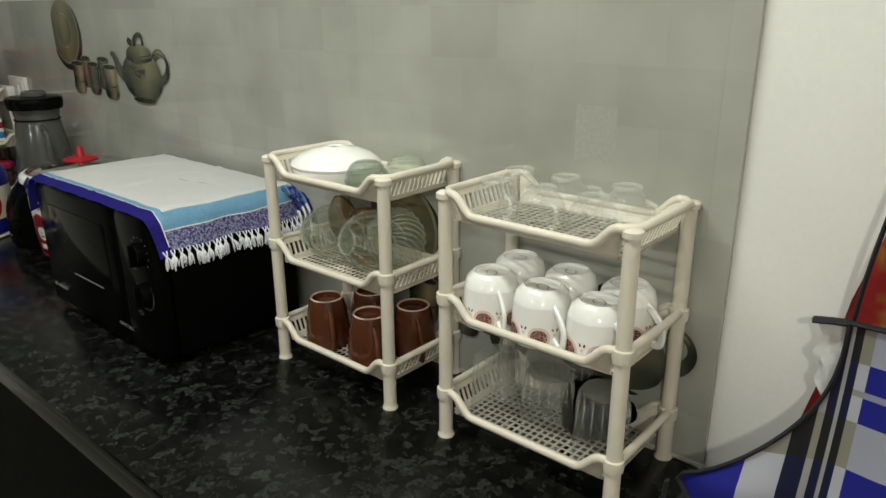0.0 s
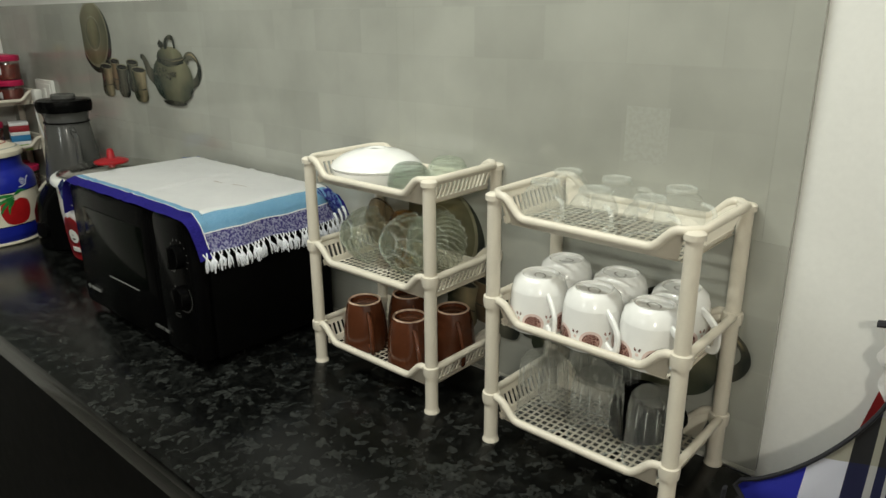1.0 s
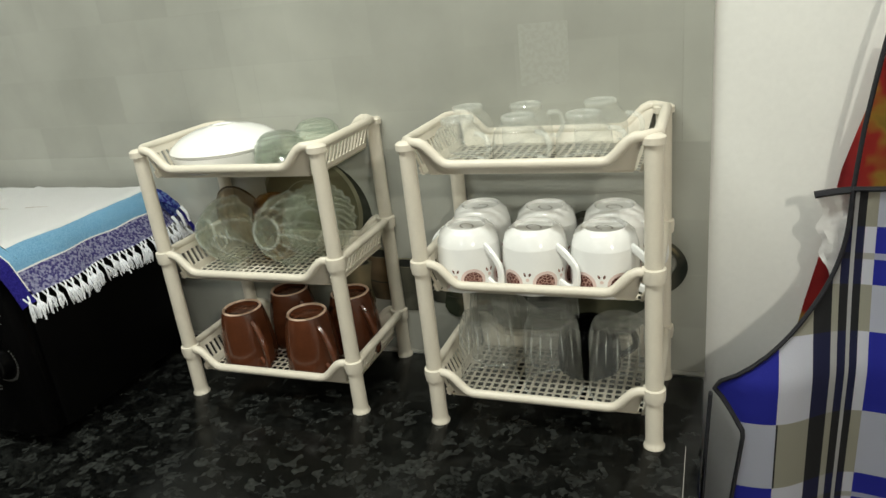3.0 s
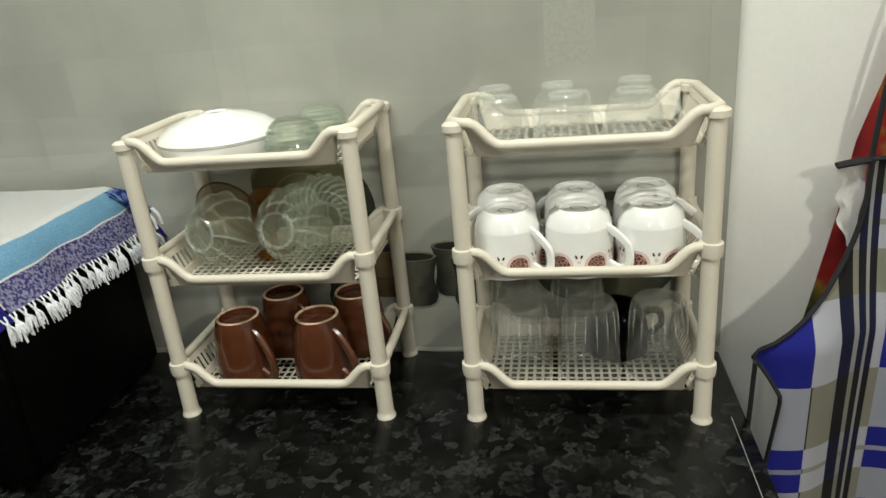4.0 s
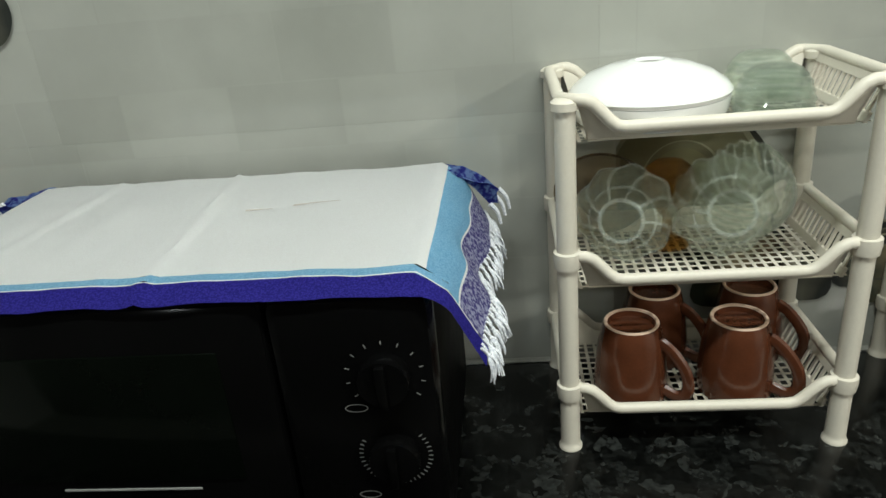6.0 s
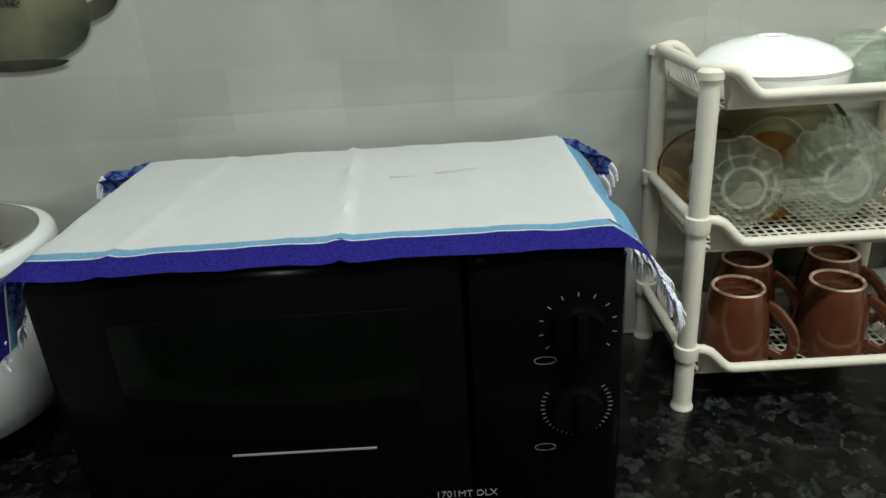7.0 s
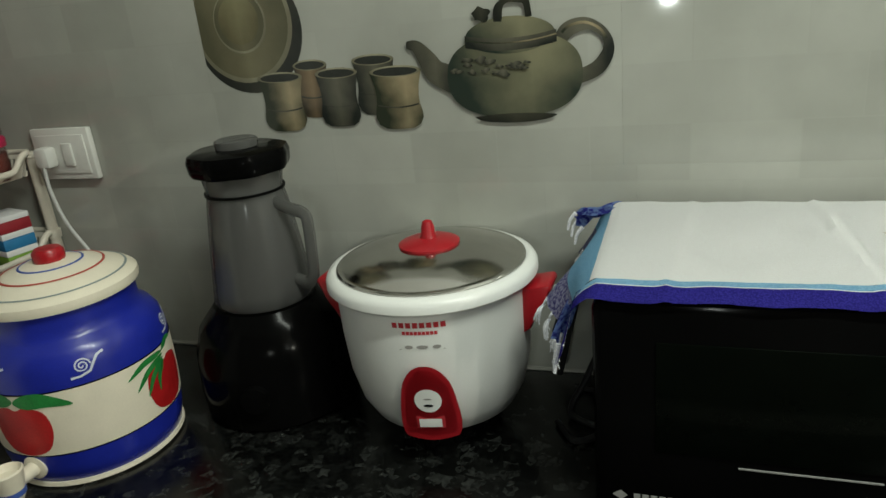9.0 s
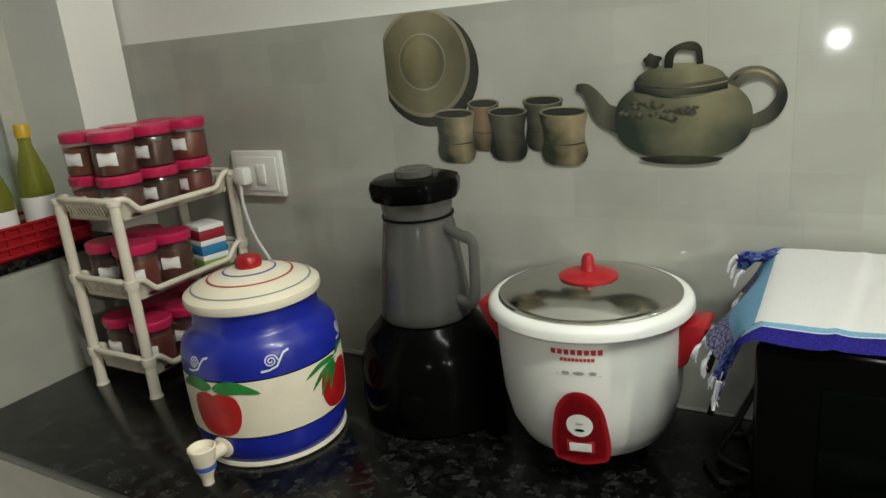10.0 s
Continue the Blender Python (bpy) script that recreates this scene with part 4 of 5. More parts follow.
def drape(u, v):
    """The cloth's sheet: u runs across, v to the wall; past the oven's edges it falls and flares."""
    x, y, z = u, v, 0.006
    z += 0.0022 * noise.noise(Vector((u * 14, v * 14, 0))) + 0.0010 * noise.noise(Vector((u * 45, v * 30, 3)))
    z += 0.0030 * math.exp(-((u + 0.055 + 0.06 * v) / 0.004) ** 2) + 0.0022 * math.exp(-((u + 0.185 - 0.10 * v) / 0.005) ** 2)
    fall = 0.0
    if u > CX1:
        d = u - CX1
        x = CX1 + 0.010 * min(d / 0.015, 1) + d * (0.44 + 0.07 * math.sin(v * 40)) + 0.002 * math.sin(v * 70)
        fall = max(fall, d * 0.82)
    if u < CX0:
        d = CX0 - u
        x = CX0 - 0.010 * min(d / 0.015, 1) - d * (0.45 + 0.25 * math.sin(v * 28 + 1))
        fall = max(fall, d * 0.85)
    if v < CY0:
        d = CY0 - v
        y = CY0 - 0.009 * min(d / 0.004, 1) - 0.10 * d
        sag = 0.5 + 0.5 * min(max((u - CX1 + 0.03) / 0.05, 0), 1)
        fall = fall + d * (0.92 if u < CX1 else 0.55)
        y += 0.0012 * math.sin(u * 60)
    if v > CY1:
        d = v - CY1
        fall += d * 0.6
        y = min(y, -0.006)
    near = 0.004 if u > CX1 - 0.004 or u < CX0 + 0.004 or v < CY0 + 0.004 else 0
    return Vector((x, y, z - fall - near))


def sheet(name, u0, u1, v0, v1, material, label, lift=0.0):
    nu, nv = max(2, int((u1 - u0) / 0.0065)), max(2, int((v1 - v0) / 0.0065))
    bm = bmesh.new()
    g = [[bm.verts.new(drape(u0 + (u1 - u0) * i / nu, v0 + (v1 - v0) * j / nv)) for j in range(nv + 1)] for i in range(nu + 1)]
    for i in range(nu):
        for j in range(nv):
            bm.faces.new((g[i][j], g[i + 1][j], g[i + 1][j + 1], g[i][j + 1]))
    bmesh.ops.solidify(bm, geom=bm.faces[:], thickness=0.0012)
    return part(name, bm, material, cloth, label)


FV0 = CY0 - 0.0045
sheet("white_field", CX0, CX1, CY0 + 0.025, CY1 + 0.012, CLOTHWHITE, "plain white middle of the cloth")
sheet("sky_band", CX0 - 0.09, CX1 + 0.030, CY0 + 0.013, CY0 + 0.025, CLOTHSKY, "sky blue woven band")
sheet("white_line", CX0 - 0.09, CX1 + 0.06, CY0 + 0.011, CY0 + 0.013, CLOTHWHITE, "")
sheet("blue_band", CX0 - 0.09, CX1 + 0.078, FV0, CY0 + 0.011, CLOTHBLUE, "royal blue woven hem")
sheet("sky_band", CX1, CX1 + 0.030, CY0 + 0.025, CY1 + 0.03, CLOTHSKY, "sky blue woven band")
sheet("white_line", CX1 + 0.030, CX1 + 0.0325, CY0 + 0.013, CY1 + 0.03, CLOTHWHITE, "")
sheet("woven_band", CX1 + 0.0325, CX1 + 0.068, CY0 + 0.013, CY1 + 0.03, CLOTHPURPLE, "blue and white patterned band")
sheet("sky_band", CX0 - 0.038, CX0, CY0 + 0.025, CY1 + 0.03, CLOTHSKY, "sky blue woven band")
sheet("woven_band", CX0 - 0.075, CX0 - 0.038, CY0 + 0.025, CY1 + 0.03, CLOTHPURPLE, "blue and white patterned band")
sheet("blue_band", CX1, CX1 + 0.08, CY1 + 0.03, CY1 + 0.055, CLOTHBLUE, "royal blue woven hem")


def corner_fold(base, out, side, length, width, drop):
    """A crumpled corner of the hem, pushed out past the oven's top and drooping."""
    bm = bmesh.new()
    g = []
    for i in range(15):
        a = i / 14
        row = []
        for j in range(13):
            b = j / 12 - 0.5
            w = width * (1 - 0.45 * a)
            q = Vector(base) + Vector(out) * length * a + Vector(side) * w * b
            q.z += -drop * a ** 1.5 + 0.007 * math.sin(b * 15 + 3 * a) * (0.3 + a) + 0.006 * noise.noise(q * 60)
            q += Vector(out) * 0.006 * math.sin(b * 22)
            row.append(bm.verts.new(q))
        g.append(row)
    for i in range(14):
        for j in range(12):
            bm.faces.new((g[i][j], g[i + 1][j], g[i + 1][j + 1], g[i][j + 1]))
    tips = [v.co.copy() for v in g[-1]]
    bmesh.ops.solidify(bm, geom=bm.faces[:], thickness=0.0014)
    part("corner_fold", bm, CLOTHCORNER, cloth, "crumpled blue corner of the cloth")
    for k in range(3):
        tip = tips[2 + 4 * k]
        part("tassel", tube(spline([tip, tip + Vector(out) * 0.008 + Vector((0, 0, -0.010)), tip + Vector(out) * 0.011 + Vector((0, 0, -0.024))], 4), lambda t: 0.0030 * (1 - 0.4 * t), seg=6), TASSEL, cloth)


CLOTHCORNER = weave_mat("crumpled_blue_cotton", (0.03, 0.035, 0.24), (0.16, 0.24, 0.48), 0.006)
corner_fold((CX0 + 0.004, CY1 - 0.008, 0.000), (-1, -0.1, 0), (0, 1, 0), 0.048, 0.035, 0.016)
corner_fold((CX1 - 0.002, CY1 - 0.006, 0.000), (1, 0.0, 0), (0, 1, 0), 0.050, 0.035, 0.034)
corner_fold((CX0 - 0.012, CY0 + 0.010, -0.010), (-0.45, -0.1, -0.9), (0.3, 1, 0), 0.036, 0.050, 0.006)
rnd = random.Random(7)
STAIN = mat("faint_brown_stain", (0.66, 0.60, 0.55), 0.9)
for line in ([(-0.005, -0.166), (0.008, -0.162), (0.020, -0.161)], [(0.038, -0.152), (0.060, -0.150), (0.085, -0.151)]):
    part("stain", ribbon(line, lambda t: 0.0035 * (1 - t) + 0.001, lambda u, v: drape(u, v) + Vector((0, 0, 0.0009))), STAIN, cloth, "faint brownish stain")
for side in (1, -1):
    edge = CX1 + 0.068 if side > 0 else CX0 - 0.075
    n = 25 if side > 0 else 9
    for k in range(n):
        v = CY0 - 0.004 + (CY1 + 0.03 - CY0) * (k + 0.5 + rnd.uniform(-0.2, 0.2)) / n
        a = drape(edge, v)
        out = 0.011 * side + rnd.uniform(-0.005, 0.005)
        lean = rnd.uniform(-0.004, 0.004)
        bm = bmesh.new()
        # two cords meet in a knot, and loose threads spread out below it
        knot = a + Vector((0.004 * side, lean * 0.3, -0.007))
        for w in (-0.0035, 0.0035):
            tube([a + Vector((0, w, 0.001)), (a + knot) / 2 + Vector((0.001 * side, w * 0.7, 0)), knot], 0.0012, bm, 5)
        tube([knot + Vector((0, 0, 0.002)), knot, knot + Vector((0, 0, -0.003))], lambda t: 0.0026 * (1 - 1.6 * abs(t - 0.5)), bm, 6)
        for q in range(13):
            j = rnd.uniform(-0.0055, 0.0055)
            tip = knot + Vector((out * 0.6 + rnd.uniform(-0.004, 0.004), lean + j, -0.019 + rnd.uniform(-0.006, 0.005)))
            mid = (knot + tip) / 2 + Vector((0.002 * side + rnd.uniform(-0.0015, 0.0015), j * 0.5 + rnd.uniform(-0.0015, 0.0015), 0.001))
            tube(spline([knot, mid, tip], 3), lambda t: 0.00105 * (1 - 0.4 * t), bm, 4)
        part("tassel", bm, TASSEL, cloth)

# ---- rice cooker ----
ck = thing("rice_cooker", (-0.519, -0.141, TOP), "white enamel rice cooker with steel lid and red handles", "rice cooker")
part("body", lathe([(0, 0.028), (0.066, 0.028), (0.083, 0.031), (0.102, 0.041), (0.1155, 0.066), (0.1245, 0.105), (0.1285, 0.155), (0.130, 0.2195), (0.125, 0.220), (0, 0.214)], 64), ENAMEL, ck)
part("rim", lathe([(0.128, 0.2205), (0.1385, 0.2205), (0.1412, 0.224), (0.1408, 0.2325), (0.1380, 0.2375), (0.1300, 0.2415), (0.1262, 0.2410), (0.124, 0.226)], 64), ENAMEL, ck, "rolled white rim")
# black ring laid round the body to draw the shade beneath the rim
part("rim_shade_ring", lathe([(0.1295, 0.2175), (0.1318, 0.2175), (0.1318, 0.2202), (0.1295, 0.2202)], 64), BLACKMAT, ck)
part("lid", lathe([(0.1255, 0.2402), (0.1258, 0.2425), (0.1235, 0.2440), (0.1205, 0.2435), (0.117, 0.2450), (0.100, 0.2515), (0.080, 0.2570), (0.055, 0.2610), (0.030, 0.2626), (0, 0.263)], 72), STEEL, ck, "shiny domed steel lid")
knob = part("knob", lathe([(0.0, 0.262), (0.040, 0.2615), (0.0405, 0.2645), (0.034, 0.2675), (0.020, 0.271), (0.0, 0.272)], 40), RED, ck, "red plastic knob")
part("grip", lathe([(0.0125, 0.2685), (0.0095, 0.276), (0.0085, 0.286), (0.0065, 0.2925), (0.003, 0.2945), (0, 0.295)], 24), RED, knob)
for s in (-1, 1):
    bm = bmesh.new()
    side = [(0.125, 0.212), (0.160, 0.218), (0.164, 0.212), (0.146, 0.184), (0.136, 0.158), (0.125, 0.150)]
    a = [bm.verts.new((s * x, -0.026, z)) for x, z in side]
    b = [bm.verts.new((s * x, 0.026, z)) for x, z in side]
    bm.faces.new(a)
    bm.faces.new(b)
    for i in range(len(side)):
        j = (i + 1) % len(side)
        bm.faces.new((a[i], a[j], b[j], b[i]))
    bmesh.ops.bevel(bm, geom=bm.edges[:], offset=0.003, segments=2, affect="EDGES", profile=0.5)
    part("handle", bm, RED, ck, "red plastic side handle")


def body_r(z):
    pts = [(0.028, 0.066), (0.031, 0.083), (0.041, 0.102), (0.066, 0.1155), (0.105, 0.1245), (0.155, 0.1285), (0.220, 0.130)]
    for (z0, r0), (z1, r1) in zip(pts, pts[1:]):
        if z <= z1:
            return r0 + (r1 - r0) * max(0, (z - z0)) / (z1 - z0)
    return pts[-1][1]


FACE = radians(-79)


def on_body(off, straight=None):
    def lay(u, v):
        r = (straight if straight else body_r(v)) + off
        a = FACE + u / 0.125
        return Vector((r * math.cos(a), r * math.sin(a), v))
    return lay


def panel_r(v):
    return 0.112 + 0.014 * min(max((v - 0.04) / 0.115, 0), 1)


def on_panel(off):
    def lay(u, v):
        a = FACE + u / 0.125
        return Vector(((panel_r(v) + off) * math.cos(a), (panel_r(v) + off) * math.sin(a), v))
    return lay


shape = [(-0.026, 0.044), (-0.036, 0.048), (-0.039, 0.068), (-0.035, 0.098), (-0.028, 0.128), (-0.015, 0.148), (0.0, 0.154), (0.015, 0.148), (0.028, 0.128), (0.035, 0.098), (0.039, 0.068), (0.036, 0.048), (0.026, 0.044), (0.0, 0.041)]
bm = decal([(u, v) for u, v, _ in spline([(a, b, 0) for a, b in shape], 3, closed=True)], on_panel(0.009), rings=6)
bmesh.ops.solidify(bm, geom=bm.faces[:], thickness=0.020)
bmesh.ops.bevel(bm, geom=[e for e in bm.edges if e.is_manifold and e.calc_face_angle(0) > 1.0], offset=0.005, segments=3, affect="EDGES", profile=0.5)
ctrl = part("switch_panel", bm, RED, ck, "glossy red switch panel")
part("lamp_ring", decal(ellipse(0, 0.103, 0.0165, 0.0175), on_panel(0.0098)), ENAMEL, ctrl)
part("lamp_slot", decal(ellipse(0, 0.096, 0.006, 0.0022, 14), on_panel(0.0104), rings=1), BLACKMAT, ctrl)
part("lamp_slot", decal(ellipse(0, 0.106, 0.005, 0.0012, 14), on_panel(0.0104), rings=1), STAMP, ctrl)
part("switch_frame", decal([(-0.018, 0.060), (0.018, 0.060), (0.018, 0.079), (-0.018, 0.079)], on_panel(0.0096), rings=2), REDPRINT, ctrl)
part("switch", decal([(-0.014, 0.063), (0.014, 0.063), (0.014, 0.076), (-0.014, 0.076)], on_panel(0.0115), rings=2), ENAMEL, ctrl, "white rocker switch")
for k in range(8):
    part("printed_bar", decal([(-0.032 + k * 0.0081, 0.2025), (-0.0262 + k * 0.0081, 0.2025), (-0.0262 + k * 0.0081, 0.2095), (-0.032 + k * 0.0081, 0.2095)], on_body(0.0006), rings=1), REDPRINT, ck, smooth=False)
for k in range(9):
    part("printed_bar", decal([(-0.021 + k * 0.0047, 0.1935), (-0.0172 + k * 0.0047, 0.1935), (-0.0172 + k * 0.0047, 0.198), (-0.021 + k * 0.0047, 0.198)], on_body(0.0006), rings=1), REDPRINT, ck, smooth=False)
bm = bmesh.new()
ribbon([(-0.027, 0.1735), (0.028, 0.1735)], 0.0008, on_body(0.0006), bm)
for cx, w in ((-0.015, 0.005), (0.001, 0.007), (0.018, 0.005)):
    decal(ellipse(cx, 0.177, w, 0.0026, 12), on_body(0.0006), bm, 1)
part("dish_print", bm, STAMP, ck, "small printed row of bowls", smooth=False)
for k in range(3):
    a = radians(30 + 120 * k)
    part("foot", lathe([(0, 0), (0.010, 0), (0.011, 0.0285), (0, 0.0285)], 14, centre=(0.07 * math.cos(a), 0.07 * math.sin(a))), BLACKMAT, ck)

# ---- blender ----
bl = thing("jug_blender", (-0.798, -0.124, TOP), "black blender base with a smoky clear jug and black lid", "blender")
part("base", lathe([(0, 0), (0.110, 0), (0.117, 0.006), (0.119, 0.05), (0.116, 0.10), (0.105, 0.135), (0.086, 0.158), (0.078, 0.168), (0, 0.168)], 56), BLACK, bl)
jug = [(0.072, 0.170), (0.075, 0.176), (0.073, 0.190), (0.065, 0.260), (0.057, 0.320), (0.0535, 0.335), (0.058, 0.362)]
part("jug", lathe(jug + [(0.055, 0.362), (0.0505, 0.335), (0.053, 0.320), (0.063, 0.260), (0.071, 0.195), (0.068, 0.186), (0, 0.180), (0, 0.170)], 48), SMOKE, bl, "smoky clear plastic jug")
part("blade_housing", lathe([(0, 0.1815), (0.066, 0.187), (0.062, 0.205), (0.050, 0.232), (0.030, 0.244), (0, 0.246)], 40), BLACKMAT, bl, "dark housing inside the jug")
part("jug_ring", lathe([(0.0545, 0.333), (0.057, 0.333), (0.057, 0.3365), (0.0545, 0.3365)], 48), BLACKMAT, bl)
pts = spline([(0.054, 0, 0.318), (0.084, 0, 0.309), (0.100, 0, 0.306), (0.108, 0, 0.296), (0.107, 0, 0.255), (0.103, 0, 0.215), (0.092, 0, 0.200), (0.070, 0, 0.203)], 6)
ob = part("handle", tube(pts, 0.0072, flat=1.3, seg=10), SMOKE, bl)
ob.matrix_basis = pose(0, 0, 0, 0, 0, -12)
lid = part("lid", lathe([(0, 0.3625), (0.066, 0.3625), (0.069, 0.368), (0.071, 0.384), (0.068, 0.392), (0.060, 0.395), (0, 0.395)], 48, wave=lambda a, z: 1 + 0.03 * math.cos(8 * a)), BLACK, bl, "black lid with grips")
part("cap", lathe([(0.026, 0.395), (0.030, 0.396), (0.030, 0.406), (0.026, 0.408), (0, 0.406)], 32), SMOKE, lid, "clear measuring cap")
part("knob", lathe([(0, 0), (0.021, 0), (0.020, 0.014), (0, 0.016)], 28), BLACKMAT, bl).matrix_basis = pose(0.030, -0.1095, 0.06, 90, 0, 15)

# ---- painted water dispenser ----
dp = thing("water_dispenser", (-0.995, -0.262, TOP), "blue painted water dispenser with apples on a cream band", "water dispenser")
dprof = [(0, 0.004), (0.108, 0.004), (0.114, 0.010), (0.118, 0.030), (0.1195, 0.040), (0.121, 0.054), (0.1225, 0.075), (0.1235, 0.110), (0.1232, 0.146), (0.1222, 0.168), (0.1185, 0.184), (0.111, 0.195), (0.1015, 0.202), (0.0975, 0.208), (0.0965, 0.218), (0.0965, 0.238), (0, 0.238)]


def disp_r(v):
    pts = [(z, r) for r, z in dprof if r > 0.05]
    for (z0, r0), (z1, r1) in zip(pts, pts[1:]):
        if v <= z1:
            return r0 + (r1 - r0) * max(0, v - z0) / max(z1 - z0, 1e-6)
    return pts[-1][1]


def on_disp(a0, off):
    def lay(u, v):
        r = disp_r(v) + off
        a = radians(a0) + u / 0.123
        return Vector((r * math.cos(a), r * math.sin(a), v))
    return lay


part("body", lathe(dprof, 72), BLUE, dp)
part("base_rim", lathe([(0, 0), (0.113, 0), (0.1165, 0.003), (0.1155, 0.0085), (0.110, 0.009)], 72), CREAM, dp, "cream foot rim")
part("cream_band", lathe([(disp_r(v) + 0.0004, v) for v in (0.055, 0.065, 0.075, 0.09, 0.11, 0.13, 0.146)], 72), CREAM, dp, "cream painted band")
bm = bmesh.new()
for v in (0.0545, 0.1465):
    lathe([(disp_r(v) + 0.0002, v - 0.0012), (disp_r(v) + 0.0010, v), (disp_r(v) + 0.0002, v + 0.0012)], 72, bm)
part("band_outline", bm, BLACKMAT, dp)
lidp = [(0.097, 0.2385), (0.1035, 0.240), (0.105, 0.246), (0.104, 0.253), (0.098, 0.258), (0.075, 0.268), (0.050, 0.277), (0.026, 0.283), (0, 0.284)]
dl = part("lid", lathe(lidp, 64), CREAM, dp, "cream domed lid with painted rings")
for r, z, mt in ((0.040, 0.2797, STRIPEBLUE), (0.065, 0.2720, STRIPERED), (0.091, 0.2612, STRIPEGREY)):
    part("painted_ring", lathe([(r - 0.0016, z + 0.0008), (r, z + 0.0010), (r + 0.0016, z - 0.0002)], 64), mt, dl)
part("knob", lathe([(0.019, 0.282), (0.0205, 0.286), (0.020, 0.296), (0.016, 0.3005), (0, 0.302)], 32), RED, dl, "red knob")
leaf = [(0, 0), (0.014, 0.011), (0.040, 0.013), (0.074, -0.006), (0.042, -0.006), (0.016, -0.008)]
frond = [(0, 0.002), (0.020, 0.0065), (0.045, 0.004), (0.068, -0.011), (0.040, -0.003), (0.018, -0.002)]
for a0 in (-88, 9, 146):
    r_out = spline([(0.041, 0.093, 0), (0.036, 0.120, 0), (0.014, 0.129, 0), (0.0, 0.125, 0), (-0.014, 0.129, 0), (-0.036, 0.120, 0), (-0.041, 0.093, 0), (-0.029, 0.065, 0), (0, 0.0565, 0), (0.029, 0.065, 0)], 4, closed=True)
    part("apple", decal([(u, v) for u, v, _ in r_out], on_disp(a0, 0.0010), rings=6), APPLERED, dp, "painted red apple")
    fans = ((1, 0.006, 0.05, 1.0), (-1, 0.008, 0.02, 1.0)) if a0 == -88 else ((1, 0.008, -0.5, 0.55), (-1, 0.008, 0.02, 1.0), (-1, 0.004, 0.30, 0.95), (-1, 0.000, 0.56, 0.85), (-1, -0.004, 0.82, 0.62))
    for flip, dv, turn, long in fans:
        c, s = math.cos(turn), math.sin(turn)
        shape = leaf if a0 == -88 else frond
        pl = [(flip * (c * u * long + s * v), 0.130 + dv + (-s * u * long + c * v)) for u, v in shape]
        part("leaf", decal([(u, v) for u, v, _ in spline([(p, q, 0) for p, q in pl], 4, closed=True)], on_disp(a0, 0.0014), rings=4), LEAF, dp, "painted green leaf")
for a0 in (-102, -44, 24, 110, 190):
    curl = [(0.004 * (1 - k / 26) * 2.6 * math.cos(k * 0.55), 0.172 + 0.0095 * (1 - k / 26) * math.sin(k * 0.55)) for k in range(24)]
    tail = [(-0.016, 0.1585), (-0.004, 0.159), (0.008, 0.163), (0.013, 0.171), (0.020, 0.180), (0.029, 0.183)]
    bm = ribbon(curl, 0.0020, on_disp(a0, 0.0010))
    ribbon(tail, 0.0032, on_disp(a0, 0.0012), bm)
    part("swirl", bm, WHITEPAINT, dp, "white painted swirl")
tap = part("tap", tube(spline([(0, -0.118, 0.036), (0, -0.128, 0.036), (0, -0.146, 0.037), (0, -0.158, 0.037)], 4), 0.010, seg=16), CREAM, dp, "cream tap")
part("spout", lathe([(0.007, -0.002), (0.0085, -0.002), (0.0085, 0.008), (0.011, 0.018), (0.0155, 0.026), (0.0155, 0.034), (0.017, 0.040), (0.0205, 0.060), (0.0185, 0.0615), (0.0145, 0.052), (0, 0.050)], 28, centre=(0, -0.160)), CREAM, tap)
part("blue_band", lathe([(0.0158, 0.0262), (0.0162, 0.030), (0.0158, 0.0338)], 28, centre=(0, -0.160)), STRIPEBLUE, tap)
part("flange", lathe([(0, 0), (0.017, 0), (0.017, 0.004), (0.010, 0.006), (0, 0.006)], 28), CREAM, tap).matrix_basis = pose(0, -0.117, 0.036, 90, 0, 0)
dp.matrix_basis = pose(-1.013, -0.286, TOP, 0, 0, 4)

# ---- spice jars ----
def jar(place, turn, fill, h=0.077, r=0.0375, full=0.88):
    j = thing("spice_jar", place, "jar of " + ("dark", "red", "brown", "ochre")[fill] + " spice, crimson lid and paper label", "jar", "spice jars", turn)
    part("jar_body", lathe([(0, 0), (r - 0.003, 0), (r, 0.004), (r, h - 0.024), (r - 0.004, h - 0.0185), (r - 0.0055, h - 0.0185), (r - 0.0015, h - 0.025), (r - 0.0015, 0.004), (0, 0.0015)], 28), JARPLASTIC, j)
    part("contents", lathe([(0, 0.002), (r - 0.003, 0.002), (r - 0.0022, 0.005), (r - 0.0022, (h - 0.022) * full), (0, (h - 0.022) * full + 0.003)], 24), SPICES[fill], j)
    part("lid", lathe([(0, h - 0.018), (r + 0.001, h - 0.018), (r + 0.002, h - 0.016), (r + 0.002, h - 0.003), (r - 0.001, h), (0, h)], 32), PINKLID, j, "crimson screw lid")
    zc = (h - 0.022) * 0.55
    part("label", decal([(-0.017, zc - 0.011), (0.017, zc - 0.012), (0.017, zc + 0.011), (-0.017, zc + 0.012)], lambda u, v: Vector(((r + 0.0006) * math.cos(u / r - 1.15), (r + 0.0006) * math.sin(u / r - 1.15), v)), rings=4), LABEL, j, "white paper label")
    return j


